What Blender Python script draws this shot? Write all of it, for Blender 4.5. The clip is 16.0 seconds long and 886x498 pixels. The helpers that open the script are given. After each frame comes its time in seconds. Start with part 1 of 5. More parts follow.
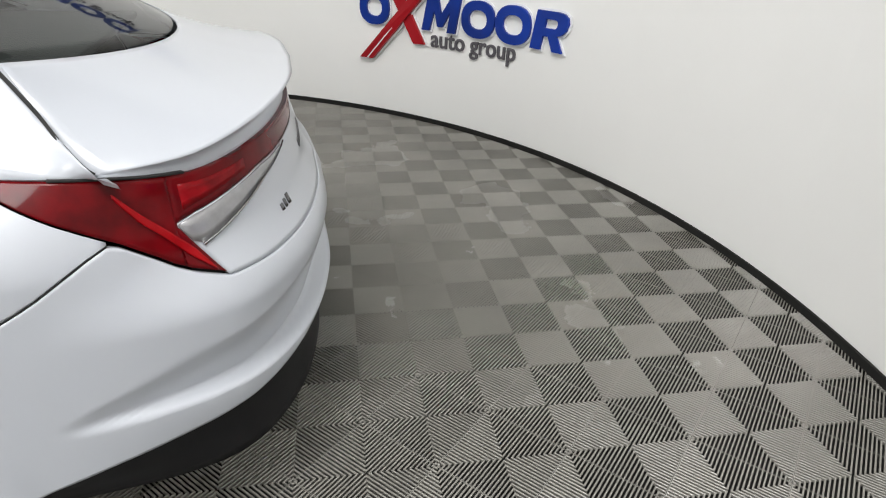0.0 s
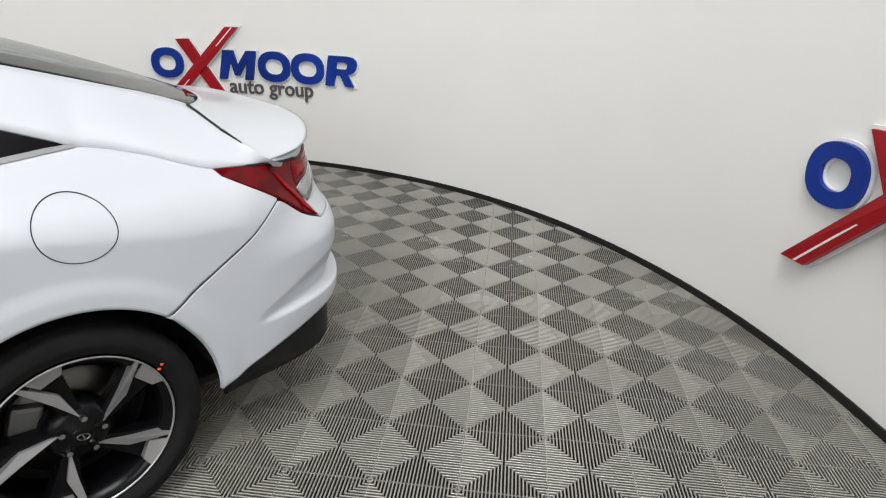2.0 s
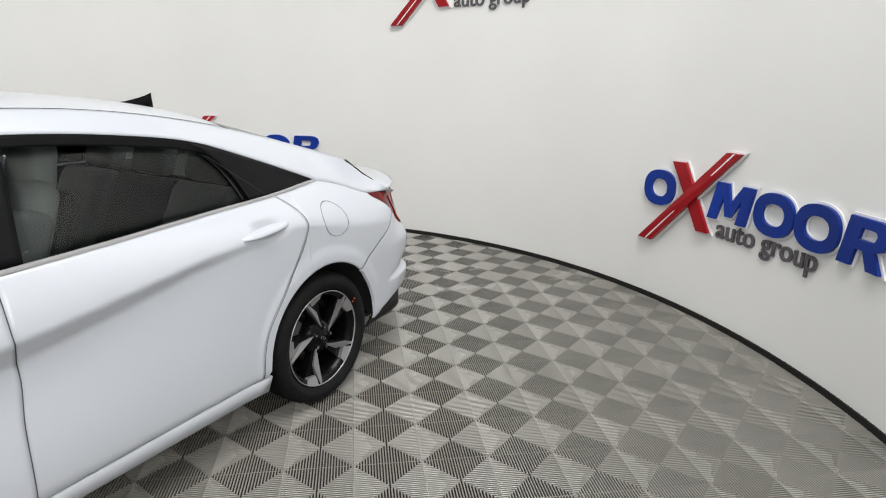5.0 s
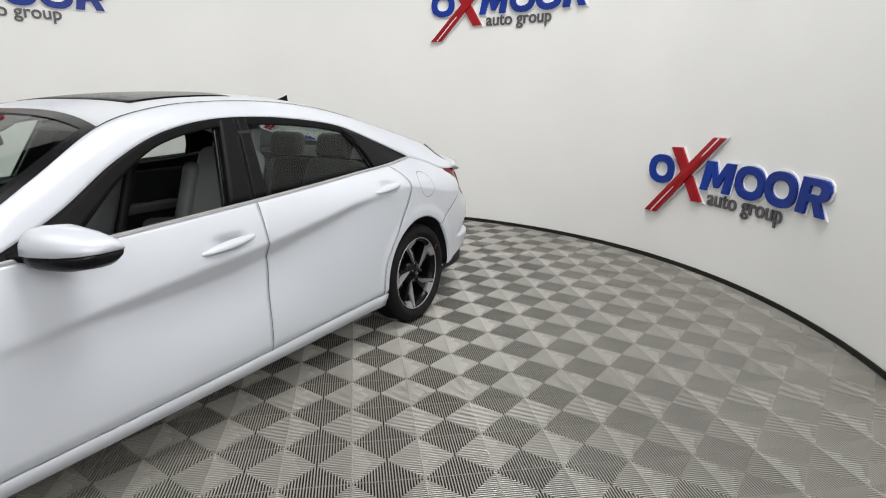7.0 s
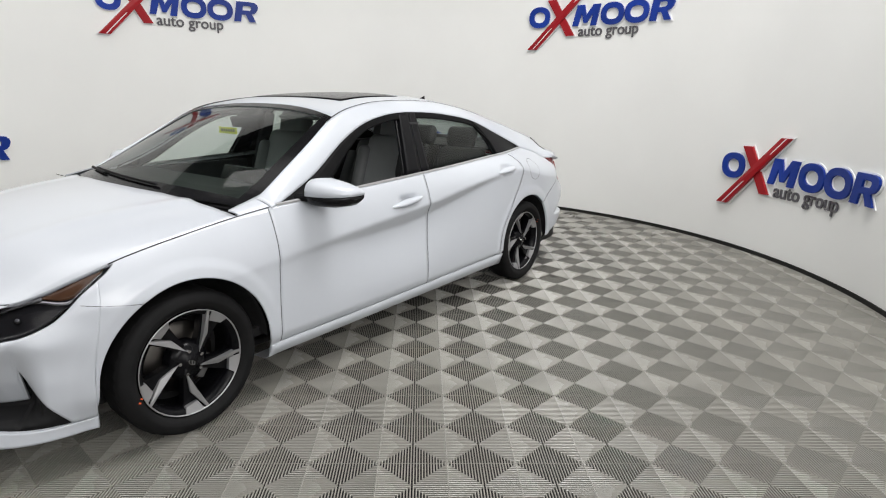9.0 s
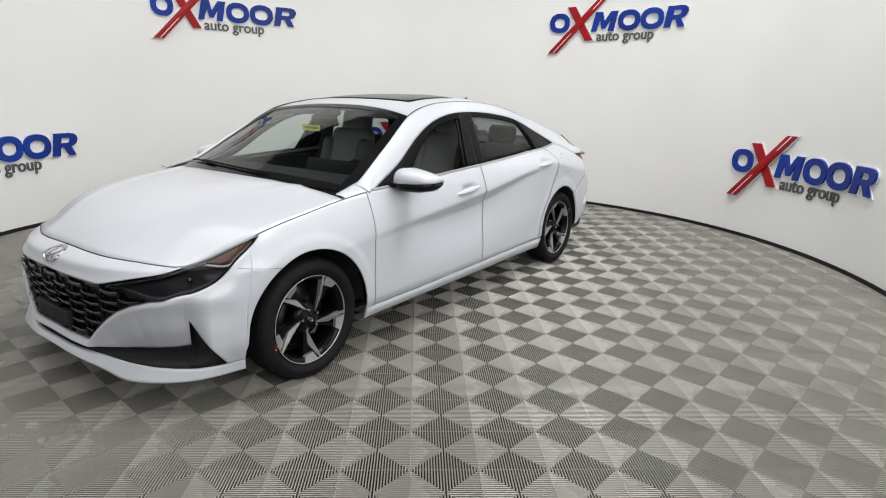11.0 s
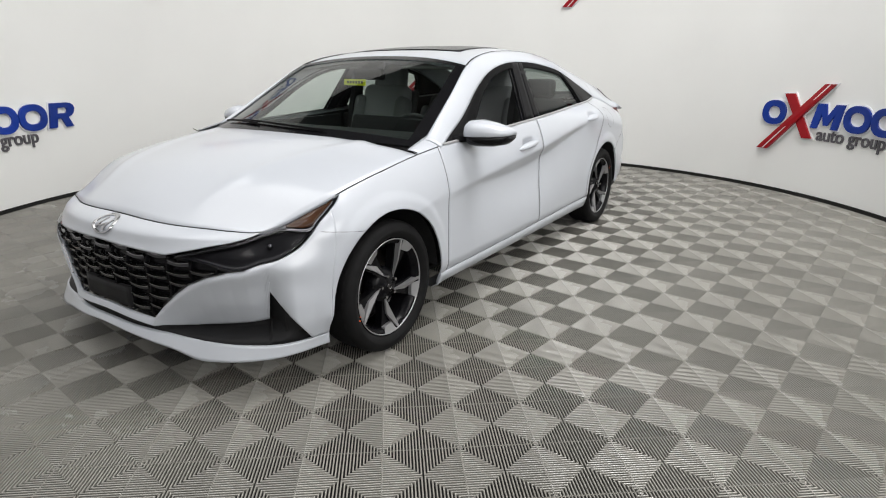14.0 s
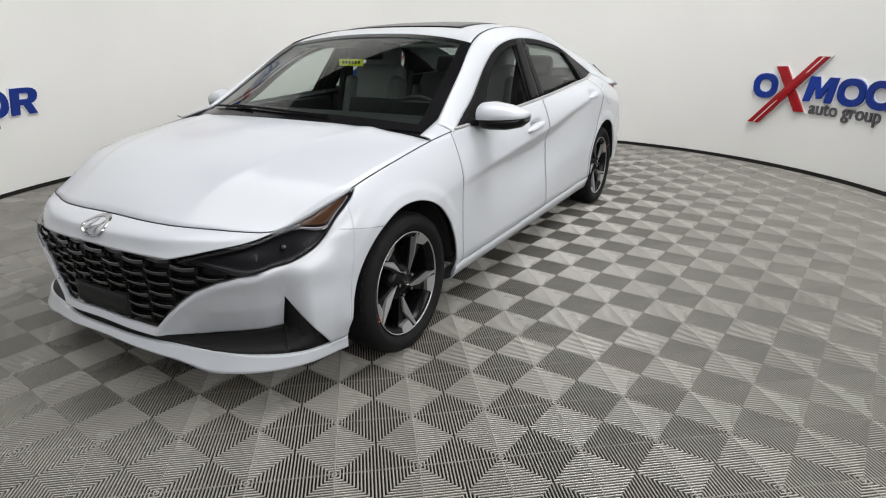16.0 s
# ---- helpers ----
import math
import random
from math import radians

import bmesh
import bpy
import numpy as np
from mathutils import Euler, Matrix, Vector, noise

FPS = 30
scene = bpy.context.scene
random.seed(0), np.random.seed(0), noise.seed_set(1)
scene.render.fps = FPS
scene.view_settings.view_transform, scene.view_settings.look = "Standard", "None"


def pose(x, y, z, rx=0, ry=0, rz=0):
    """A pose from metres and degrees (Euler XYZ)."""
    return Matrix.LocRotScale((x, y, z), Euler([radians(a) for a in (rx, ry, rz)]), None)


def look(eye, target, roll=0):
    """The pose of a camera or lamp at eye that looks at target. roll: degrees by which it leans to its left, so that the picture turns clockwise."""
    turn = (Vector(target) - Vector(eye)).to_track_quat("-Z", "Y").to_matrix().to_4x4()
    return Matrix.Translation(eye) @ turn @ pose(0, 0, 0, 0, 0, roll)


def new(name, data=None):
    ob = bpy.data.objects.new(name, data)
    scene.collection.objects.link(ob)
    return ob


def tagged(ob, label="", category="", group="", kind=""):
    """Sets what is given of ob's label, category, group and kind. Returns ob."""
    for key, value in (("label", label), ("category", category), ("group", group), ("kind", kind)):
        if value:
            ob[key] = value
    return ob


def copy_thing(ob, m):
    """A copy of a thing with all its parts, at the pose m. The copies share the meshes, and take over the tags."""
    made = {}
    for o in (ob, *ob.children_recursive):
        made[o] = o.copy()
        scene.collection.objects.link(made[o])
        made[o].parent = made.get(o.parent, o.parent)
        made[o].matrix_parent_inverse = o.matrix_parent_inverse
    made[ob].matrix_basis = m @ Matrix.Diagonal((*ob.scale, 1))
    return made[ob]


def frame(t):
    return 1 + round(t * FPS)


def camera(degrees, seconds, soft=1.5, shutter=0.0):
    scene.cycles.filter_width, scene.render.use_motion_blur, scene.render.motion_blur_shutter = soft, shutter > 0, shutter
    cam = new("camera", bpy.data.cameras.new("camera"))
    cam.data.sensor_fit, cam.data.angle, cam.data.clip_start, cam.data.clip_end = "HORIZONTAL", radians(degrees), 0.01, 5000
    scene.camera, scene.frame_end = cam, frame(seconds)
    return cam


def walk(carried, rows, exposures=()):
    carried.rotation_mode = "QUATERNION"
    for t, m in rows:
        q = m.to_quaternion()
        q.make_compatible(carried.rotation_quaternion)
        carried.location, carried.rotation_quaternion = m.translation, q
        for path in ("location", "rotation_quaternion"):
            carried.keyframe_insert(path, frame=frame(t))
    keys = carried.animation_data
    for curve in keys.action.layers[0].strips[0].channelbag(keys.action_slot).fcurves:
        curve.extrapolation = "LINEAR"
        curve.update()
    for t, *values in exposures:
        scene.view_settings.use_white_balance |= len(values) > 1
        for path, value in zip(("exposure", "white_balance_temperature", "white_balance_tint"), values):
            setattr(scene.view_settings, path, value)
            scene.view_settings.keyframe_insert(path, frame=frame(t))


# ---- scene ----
# ---- camera and walk ----
cam = camera(73.7, 16.0, soft=1.1)
PATH = [
    (0, (-2.232, 1.8, 1.248), (-2.769, 0.113, 0.316), 2.5),
    (0.5, (-2.016, 1.978, 1.261), (-2.802, 0.348, 0.41), 2.6),
    (1, (-1.729, 2.07, 1.288), (-2.763, 0.561, 0.478), 2.2),
    (1.5, (-1.45, 2.193, 1.311), (-2.632, 0.794, 0.509), 1.8),
    (2, (-1.137, 2.304, 1.332), (-2.448, 1.015, 0.545), 1.6),
    (2.5, (-0.812, 2.326, 1.338), (-2.229, 1.169, 0.53), 2.8),
    (3, (-0.534, 2.326, 1.402), (-2.049, 1.26, 0.649), 4.0),
    (3.5, (-0.276, 2.345, 1.413), (-1.869, 1.334, 0.748), 4.1),
    (3.7, (-0.16, 2.346, 1.43), (-1.776, 1.353, 0.798), 3.9),
    (6, (1.09, 2.714, 1.374), (-0.592, 1.764, 0.856), 0.4),
    (6.5, (1.386, 2.731, 1.339), (-0.283, 1.759, 0.82), 0.1),
    (7, (1.582, 2.722, 1.351), (-0.099, 1.762, 0.849), 0.4),
    (7.5, (1.857, 2.889, 1.39), (0.203, 1.861, 0.937), 0.5),
    (8, (2.056, 2.908, 1.395), (0.446, 1.817, 0.93), 0.7),
    (8.5, (2.316, 2.896, 1.364), (0.724, 1.783, 0.891), 1.2),
    (9, (2.546, 2.949, 1.365), (0.981, 1.812, 0.858), 1.3),
    (9.5, (2.721, 3.032, 1.413), (1.173, 1.878, 0.891), 1.8),
    (9.7, (2.789, 3.033, 1.418), (1.245, 1.884, 0.874), 2.0),
    (11.8, (3.343, 2.827, 1.361), (1.754, 1.721, 0.86), 0.8),
    (12, (3.369, 2.792, 1.367), (1.78, 1.693, 0.849), 0.7),
    (12.5, (3.431, 2.672, 1.324), (1.824, 1.606, 0.79), 0.7),
    (13, (3.467, 2.574, 1.291), (1.857, 1.531, 0.724), 0.7),
    (13.5, (3.397, 2.489, 1.263), (1.791, 1.445, 0.689), 0.6),
    (14, (3.297, 2.418, 1.255), (1.705, 1.368, 0.652), 0.0),
    (14.5, (3.287, 2.346, 1.27), (1.699, 1.309, 0.633), -0.1),
    (15, (3.332, 2.264, 1.274), (1.727, 1.264, 0.621), -0.2),
    (15.5, (3.328, 2.182, 1.28), (1.705, 1.216, 0.622), -0.3),
    (16, (3.26, 2.157, 1.27), (1.639, 1.2, 0.594), -0.7),
]
walk(cam, [(t, look(eye, target, roll)) for t, eye, target, roll in PATH], exposures=((0.0, 0.28), (1.0, 0.26), (2.0, 0.2), (3.5, 0.17), (6.0, 0.14), (16.0, 0.17)))

# ---- world and light ----
world = bpy.data.worlds.new("studio_surround")
scene.world = world
world.use_nodes = True
world.node_tree.nodes["Background"].inputs[0].default_value = (0.8, 0.85, 0.9, 1)
world.node_tree.nodes["Background"].inputs[1].default_value = 0.02
scene.view_settings.exposure = 0.0


def area_lamp(name, x, y, z, sx, sy, watts, colour=(1, 0.985, 0.97), rz=0):
    data = bpy.data.lights.new(name, "AREA")
    data.shape, data.size, data.size_y, data.energy, data.color = "RECTANGLE", sx, sy, watts, colour
    ob = new(name, data)
    ob.matrix_world = pose(x, y, z, 0, 0, rz)
    return ob


CX, CY, RADIUS = -0.48, -0.17, 3.74  # the round booth
WALL_H, CEIL = 4.6, 6.0
area_lamp("ceiling_light_panel", 2.9, -0.2, CEIL - 0.06, 5.0, 5.0, 168)
area_lamp("ceiling_light_panel", -0.8, 2.8, CEIL - 0.06, 2.8, 2.8, 300)
for eye, target, sx, sy, watts in (((6.6, 4.8, 3.6), (-2.8, 0.8, 0.9), 4.6, 3.0, 60), ((1.9, 6.2, 3.0), (-0.8, 0.0, 0.6), 5.2, 2.8, 200)):
    softbox = area_lamp("studio_softbox", 0, 0, 0, sx, sy, watts)
    softbox.matrix_world = look(eye, target)

# ---- materials ----


def mat(name, base=(0.8, 0.8, 0.8), rough=0.5, metal=0.0, noise_scale=0.0, vary=0.0, bump=0.0, bump_scale=200.0, coat=0.0, random_vary=0.0, ior=1.5, rough_vary=0.0):
    """A principled material with two scales of variation in colour, gloss and relief."""
    m = bpy.data.materials.new(name)
    m.use_nodes = True
    n, l = m.node_tree.nodes, m.node_tree.links
    p = n["Principled BSDF"]
    p.inputs["Base Color"].default_value = (*base, 1)
    p.inputs["Roughness"].default_value = rough
    p.inputs["Metallic"].default_value = metal
    p.inputs["IOR"].default_value = ior
    p.inputs["Coat Weight"].default_value = coat
    p.inputs["Coat Roughness"].default_value = 0.04
    tc = n.new("ShaderNodeTexCoord")
    if vary or random_vary or rough_vary:
        tex = n.new("ShaderNodeTexNoise")
        tex.inputs["Scale"].default_value = noise_scale or 3.0
        tex.inputs["Detail"].default_value = 8
        l.new(tc.outputs["Object"], tex.inputs["Vector"])
        ramp = n.new("ShaderNodeMapRange")
        ramp.inputs["From Min"].default_value, ramp.inputs["From Max"].default_value = 0.3, 0.7
        ramp.inputs["To Min"].default_value, ramp.inputs["To Max"].default_value = 1 - vary, 1 + vary
        l.new(tex.outputs["Fac"], ramp.inputs["Value"])
        last = ramp.outputs["Result"]
        if random_vary:
            info = n.new("ShaderNodeObjectInfo")
            r2 = n.new("ShaderNodeMapRange")
            r2.inputs["To Min"].default_value, r2.inputs["To Max"].default_value = 1 - random_vary, 1 + random_vary
            l.new(info.outputs["Random"], r2.inputs["Value"])
            mul = n.new("ShaderNodeMath")
            mul.operation = "MULTIPLY"
            l.new(last, mul.inputs[0]), l.new(r2.outputs["Result"], mul.inputs[1])
            last = mul.outputs[0]
        mix = n.new("ShaderNodeVectorMath")
        mix.operation = "SCALE"
        mix.inputs[0].default_value = base
        l.new(last, mix.inputs["Scale"])
        l.new(mix.outputs[0], p.inputs["Base Color"])
        if rough_vary:
            r3 = n.new("ShaderNodeMapRange")
            r3.inputs["From Min"].default_value, r3.inputs["From Max"].default_value = 0.3, 0.7
            r3.inputs["To Min"].default_value, r3.inputs["To Max"].default_value = rough - rough_vary, rough + rough_vary
            l.new(tex.outputs["Fac"], r3.inputs["Value"])
            l.new(r3.outputs["Result"], p.inputs["Roughness"])
    if bump:
        t2 = n.new("ShaderNodeTexNoise")
        t2.inputs["Scale"].default_value = bump_scale
        t2.inputs["Detail"].default_value = 4
        l.new(tc.outputs["Object"], t2.inputs["Vector"])
        b = n.new("ShaderNodeBump")
        b.inputs["Strength"].default_value = bump
        b.inputs["Distance"].default_value = 0.002
        l.new(t2.outputs["Fac"], b.inputs["Height"])
        l.new(b.outputs["Normal"], p.inputs["Normal"])
    return m


WALL_M = mat("painted_wall_panel", (0.86, 0.866, 0.85), 0.6, noise_scale=0.7, vary=0.03, bump=0.05, bump_scale=60)
STRIP_M = mat("black_wall_base", (0.006, 0.006, 0.005), 0.9, noise_scale=9, vary=0.3)
RIB_M = mat("grey_plastic_tile", (0.275, 0.267, 0.240), 0.24, noise_scale=1.4, vary=0.18, random_vary=0.07, rough_vary=0.08, ior=1.7)
UNDER_M = mat("dark_subfloor", (0.012, 0.012, 0.011), 0.9, noise_scale=6, vary=0.2)
CEIL_M = mat("dark_grey_ceiling", (0.10, 0.10, 0.10), 0.9, noise_scale=2, vary=0.03)
BLUE_M = mat("blue_acrylic", (0.005, 0.032, 0.26), 0.34, noise_scale=1.6, vary=0.35, ior=1.35)
RED_M = mat("red_acrylic", (0.33, 0.007, 0.013), 0.34, noise_scale=4, vary=0.12, ior=1.35)
EDGE_M = mat("white_acrylic_backing", (0.85, 0.86, 0.88), 0.35, noise_scale=4, vary=0.02)
GREY_M = mat("dark_grey_acrylic", (0.09, 0.085, 0.095), 0.4, noise_scale=4, vary=0.08)
PAINT_M = mat("white_car_paint", (0.525, 0.553, 0.60), 0.32, noise_scale=1.5, vary=0.015, coat=0.6)
PAINT_M.node_tree.nodes["Principled BSDF"].inputs["Coat Roughness"].default_value = 0.11

# ---- small builders ----


def mesh_object(name, verts, faces, material, parent=None, label="", smooth=False):
    me = bpy.data.meshes.new(name)
    me.from_pydata([tuple(v) for v in verts], [], [tuple(f) for f in faces])
    me.materials.append(material)
    if smooth:
        me.polygons.foreach_set("use_smooth", [True] * len(me.polygons))
    me.update()
    ob = new(name, me)
    if parent is not None:
        ob.parent = parent
    if label:
        ob["label"] = label
    return ob


def part(name, bm, material, parent=None, label="", smooth=False):
    me = bpy.data.meshes.new(name)
    if smooth:
        for f in bm.faces:
            f.smooth = True
    bm.to_mesh(me)
    bm.free()
    me.materials.append(material)
    ob = new(name, me)
    if parent is not None:
        ob.parent = parent
    if label:
        ob["label"] = label
    return ob


def prism(outline, depth, hole=None):
    """A bmesh plate of an outline (x, z) extruded along y from 0 to -depth; hole: an inner outline with as many points."""
    bm = bmesh.new()
    n = len(outline)
    f = [bm.verts.new((x, -depth, z)) for x, z in outline]
    b = [bm.verts.new((x, 0, z)) for x, z in outline]
    if hole:
        g = [bm.verts.new((x, -depth, z)) for x, z in hole]
        h = [bm.verts.new((x, 0, z)) for x, z in hole]
        for i in range(n):
            j = (i + 1) % n
            bm.faces.new((f[i], f[j], g[j], g[i]))
            bm.faces.new((b[j], b[i], h[i], h[j]))
            bm.faces.new((b[i], b[j], f[j], f[i]))
            bm.faces.new((g[i], g[j], h[j], h[i]))
    else:
        bm.faces.new(f)
        bm.faces.new(b[::-1])
        for i in range(n):
            j = (i + 1) % n
            bm.faces.new((b[i], b[j], f[j], f[i]))
    bmesh.ops.recalc_face_normals(bm, faces=bm.faces)
    return bm


def box_bm(x0, y0, z0, x1, y1, z1, bevel=0.0):
    bm = bmesh.new()
    bmesh.ops.create_cube(bm, size=1, matrix=Matrix.LocRotScale(((x0 + x1) / 2, (y0 + y1) / 2, (z0 + z1) / 2), None, (x1 - x0, y1 - y0, z1 - z0)))
    if bevel:
        bmesh.ops.bevel(bm, geom=bm.edges[:], offset=bevel, segments=2, affect="EDGES", profile=0.6)
    return bm


# ---- the booth ----
A0, A1 = math.radians(106), math.radians(312)  # the curved wall runs from A0 through the back to A1


def on_wall(angle, r=RADIUS):
    return CX + r * math.cos(angle), CY + r * math.sin(angle)


def curved_panel(name, a0, a1, z0, z1, r0, r1, steps, material, parent=None):
    verts, faces = [], []
    for i in range(steps + 1):
        a = a0 + (a1 - a0) * i / steps
        for r, z in ((r0, z0), (r1, z0), (r1, z1), (r0, z1)):
            x, y = on_wall(a, r)
            verts.append((x, y, z))
    for i in range(steps):
        k = 4 * i
        for e in range(4):
            g = (e + 1) % 4
            faces.append((k + e, k + g, k + 4 + g, k + 4 + e))
    faces += [(3, 2, 1, 0), tuple(4 * steps + e for e in range(4))]
    return mesh_object(name, verts, faces, material, parent, smooth=False)


wall = tagged(new("wall_round"), "white curved studio wall of smooth painted panels with faint seams", "wall", kind="structure")
PANELS = 9
for i in range(PANELS):
    a, b = A0 + (A1 - A0) * i / PANELS, A0 + (A1 - A0) * (i + 1) / PANELS
    gap = 0.00004
    p = curved_panel("wall_panel", a + gap / 2, b - gap / 2, 0.0, WALL_H, RADIUS, RADIUS + 0.1, 40, WALL_M, wall)
    for poly in p.data.polygons:
        poly.use_smooth = False
strip = curved_panel("baseboard", A0, A1, 0.0, 0.034, RADIUS - 0.012, RADIUS - 0.002, 160, STRIP_M)
tagged(strip, "thin black base strip along the foot of the round wall", "baseboard", kind="structure")

(ex, ey), (fx, fy) = on_wall(A0), on_wall(A1)


FAR_WALL_M = mat("pale_room_wall", (0.55, 0.55, 0.55), 0.8, noise_scale=1.5, vary=0.05)


def flat_wall(name, x0, y0, x1, y1, label, material=FAR_WALL_M):
    ob = part(name, box_bm(min(x0, x1), min(y0, y1), 0, max(x0, x1), max(y0, y1), CEIL), material)
    return tagged(ob, label, "wall", kind="structure")


flat_wall("wall_south", fx, fy - 0.1, 8.1, fy, "plain pale grey studio wall beyond the round backdrop")
flat_wall("wall_west", ex, ey, ex + 0.1, 6.6, "plain pale grey studio wall at the open side")
flat_wall("wall_north", ex + 0.1, 6.5, 8.1, 6.6, "plain pale grey studio wall behind the walkway")
flat_wall("wall_east", 8.0, fy, 8.1, 6.5, "plain pale grey studio wall facing the car")
ceiling = tagged(part("ceiling", box_bm(-4.6, -4.4, CEIL, 8.1, 6.6, CEIL + 0.1), CEIL_M), "plain dark grey studio ceiling", "ceiling", kind="structure")

# ---- the floor of ribbed tiles ----
TILE, TURN = 0.2635, 0.66759
TX, TY = -0.0345, 0.0497
RIBS, RIB_H, VOID = 24, 0.010, 0.024
floor = tagged(part("floor", box_bm(-4.6, -4.4, -0.06, 8.1, 6.6, -VOID), UNDER_M), "dark sub-floor covered with grey ribbed plastic tiles", "floor", kind="structure")


def tile_mesh():
    """One open-ribbed tile: in each of its four triangles the ribs run away from the tile's edge."""
    verts, faces = [], []
    half = TILE / 2 - 0.0006
    pitch = 2 * half / RIBS

    def bar(p, q, side):
        """A rib with a rounded crown on a narrower web."""
        k = len(verts)
        (x0, y0), (x1, y1) = p, q
        dx, dy = side
        crown = ((-0.60, -RIB_H), (-1.0, -0.0020), (-0.80, -0.0009), (-0.35, 0.0), (0.35, 0.0), (0.80, -0.0009), (1.0, -0.0020), (0.60, -RIB_H))
        for f, z in crown:
            verts.append((x0 + dx * f, y0 + dy * f, z))
            verts.append((x1 + dx * f, y1 + dy * f, z))
        for e in range(0, 2 * len(crown) - 2, 2):
            faces.append((k + e, k + e + 1, k + e + 3, k + e + 2))

    for i in range(RIBS):
        s = -half + pitch * (i + 0.5)
        w = pitch * 0.24
        reach = half - abs(s)
        inner = half - reach - pitch * 0.2
        if reach < 0.004:
            continue
        bar((s, half), (s, inner), (w, 0))
        bar((s, -half), (s, -inner), (-w, 0))
        bar((half, s), (inner, s), (0, -w))
        bar((-half, s), (-inner, s), (0, w))
    # the thin seam rail round the tile
    e = 0.0016
    for x0, y0, x1, y1 in ((-half, half - e, half, half), (-half, -half, half, -half + e), (-half, -half, -half + e, half), (half - e, -half, half, half)):
        k = len(verts)
        verts.extend([(x0, y0, -0.001), (x1, y0, -0.001), (x1, y1, -0.001), (x0, y1, -0.001)])
        faces.append((k, k + 1, k + 2, k + 3))
    return verts, faces


tv, tf = tile_mesh()
tile_data = bpy.data.meshes.new("floor_tile")
tile_data.from_pydata(tv, [], tf)
tile_data.materials.append(RIB_M)
crowned = [max(tv[i][2] for i in f) > -0.0021 and min(tv[i][2] for i in f) > -0.5 * RIB_H for f in tf]  # crowns are smooth, webs flat
tile_data.polygons.foreach_set("use_smooth", crowned)
spots = []
ca, sa = math.cos(TURN), math.sin(TURN)
for i in range(-30, 40):
    for j in range(-30, 40):
        u, v = (i + 0.5) * TILE, (j + 0.5) * TILE
        x, y = TX + ca * u - sa * v, TY + sa * u + ca * v
        inside = math.hypot(x - CX, y - CY) < RADIUS + 0.16
        front = -0.5 < x < 5.2 and -3.3 < y < 4.6
        if inside or front:
            spots.append((x, y))

# ---- wall signs ----


def bend(bm, angle, z0):
    """Wraps a flat sign (x along the wall, y out of it, z up) onto the round wall."""
    for v in bm.verts:
        a = angle - v.co.x / RADIUS
        r = RADIUS - 0.004 + v.co.y
        x, y = on_wall(a, r)
        v.co = (x, y, z0 + v.co.z)
    return bm


def ellipse(cx, cz, rx, rz, n=36, power=2.3):
    out = []
    for i in range(n):
        a = 2 * math.pi * i / n
        c, s = math.cos(a), math.sin(a)
        out.append((cx + rx * math.copysign(abs(c) ** (2 / power), c), cz + rz * math.copysign(abs(s) ** (2 / power), s)))
    return out


def grow(outline, d):
    """An outline pushed outwards by d."""
    pts = [Vector((x, z)) for x, z in outline]
    n, out = len(pts), []
    area = sum(pts[i].x * pts[(i + 1) % n].y - pts[(i + 1) % n].x * pts[i].y for i in range(n))
    sign = 1 if area > 0 else -1
    for i in range(n):
        a, b, c = pts[i - 1], pts[i], pts[(i + 1) % n]
        e, f = (b - a).normalized(), (c - b).normalized()
        m = Vector((e.y, -e.x)) + Vector((f.y, -f.x))
        m = m / max(m.dot(m) / 2, 0.35)
        out.append(tuple(b + m * d * sign))
    return out


def skewed(pts, x0, z0, w, h, slant=0.05):
    return [(x0 + u * w + slant * v, z0 + v * h) for u, v in pts]


TALL = 0.235
CHEVRON = [(0, 0), (0.15, 1), (0.41, 1), (0.50, 0.50), (0.74, 1), (1.0, 1), (0.87, 0), (0.66, 0), (0.745, 0.62), (0.54, 0.14), (0.41, 0.14), (0.325, 0.62), (0.20, 0)]
FLAG = [(0, 0), (0.13, 1), (0.70, 1), (0.86, 0.97), (0.96, 0.88), (0.99, 0.74), (0.94, 0.56), (0.84, 0.45), (0.70, 0.39), (0.88, 0), (0.62, 0), (0.48, 0.36), (0.325, 0.36), (0.27, 0)]
FLAG_HOLE = [(0.355, 0.60), (0.385, 0.80), (0.60, 0.80), (0.665, 0.79), (0.70, 0.765), (0.715, 0.71), (0.705, 0.65), (0.68, 0.60), (0.655, 0.575), (0.63, 0.57), (0.57, 0.57), (0.50, 0.57), (0.42, 0.57), (0.352, 0.57)]


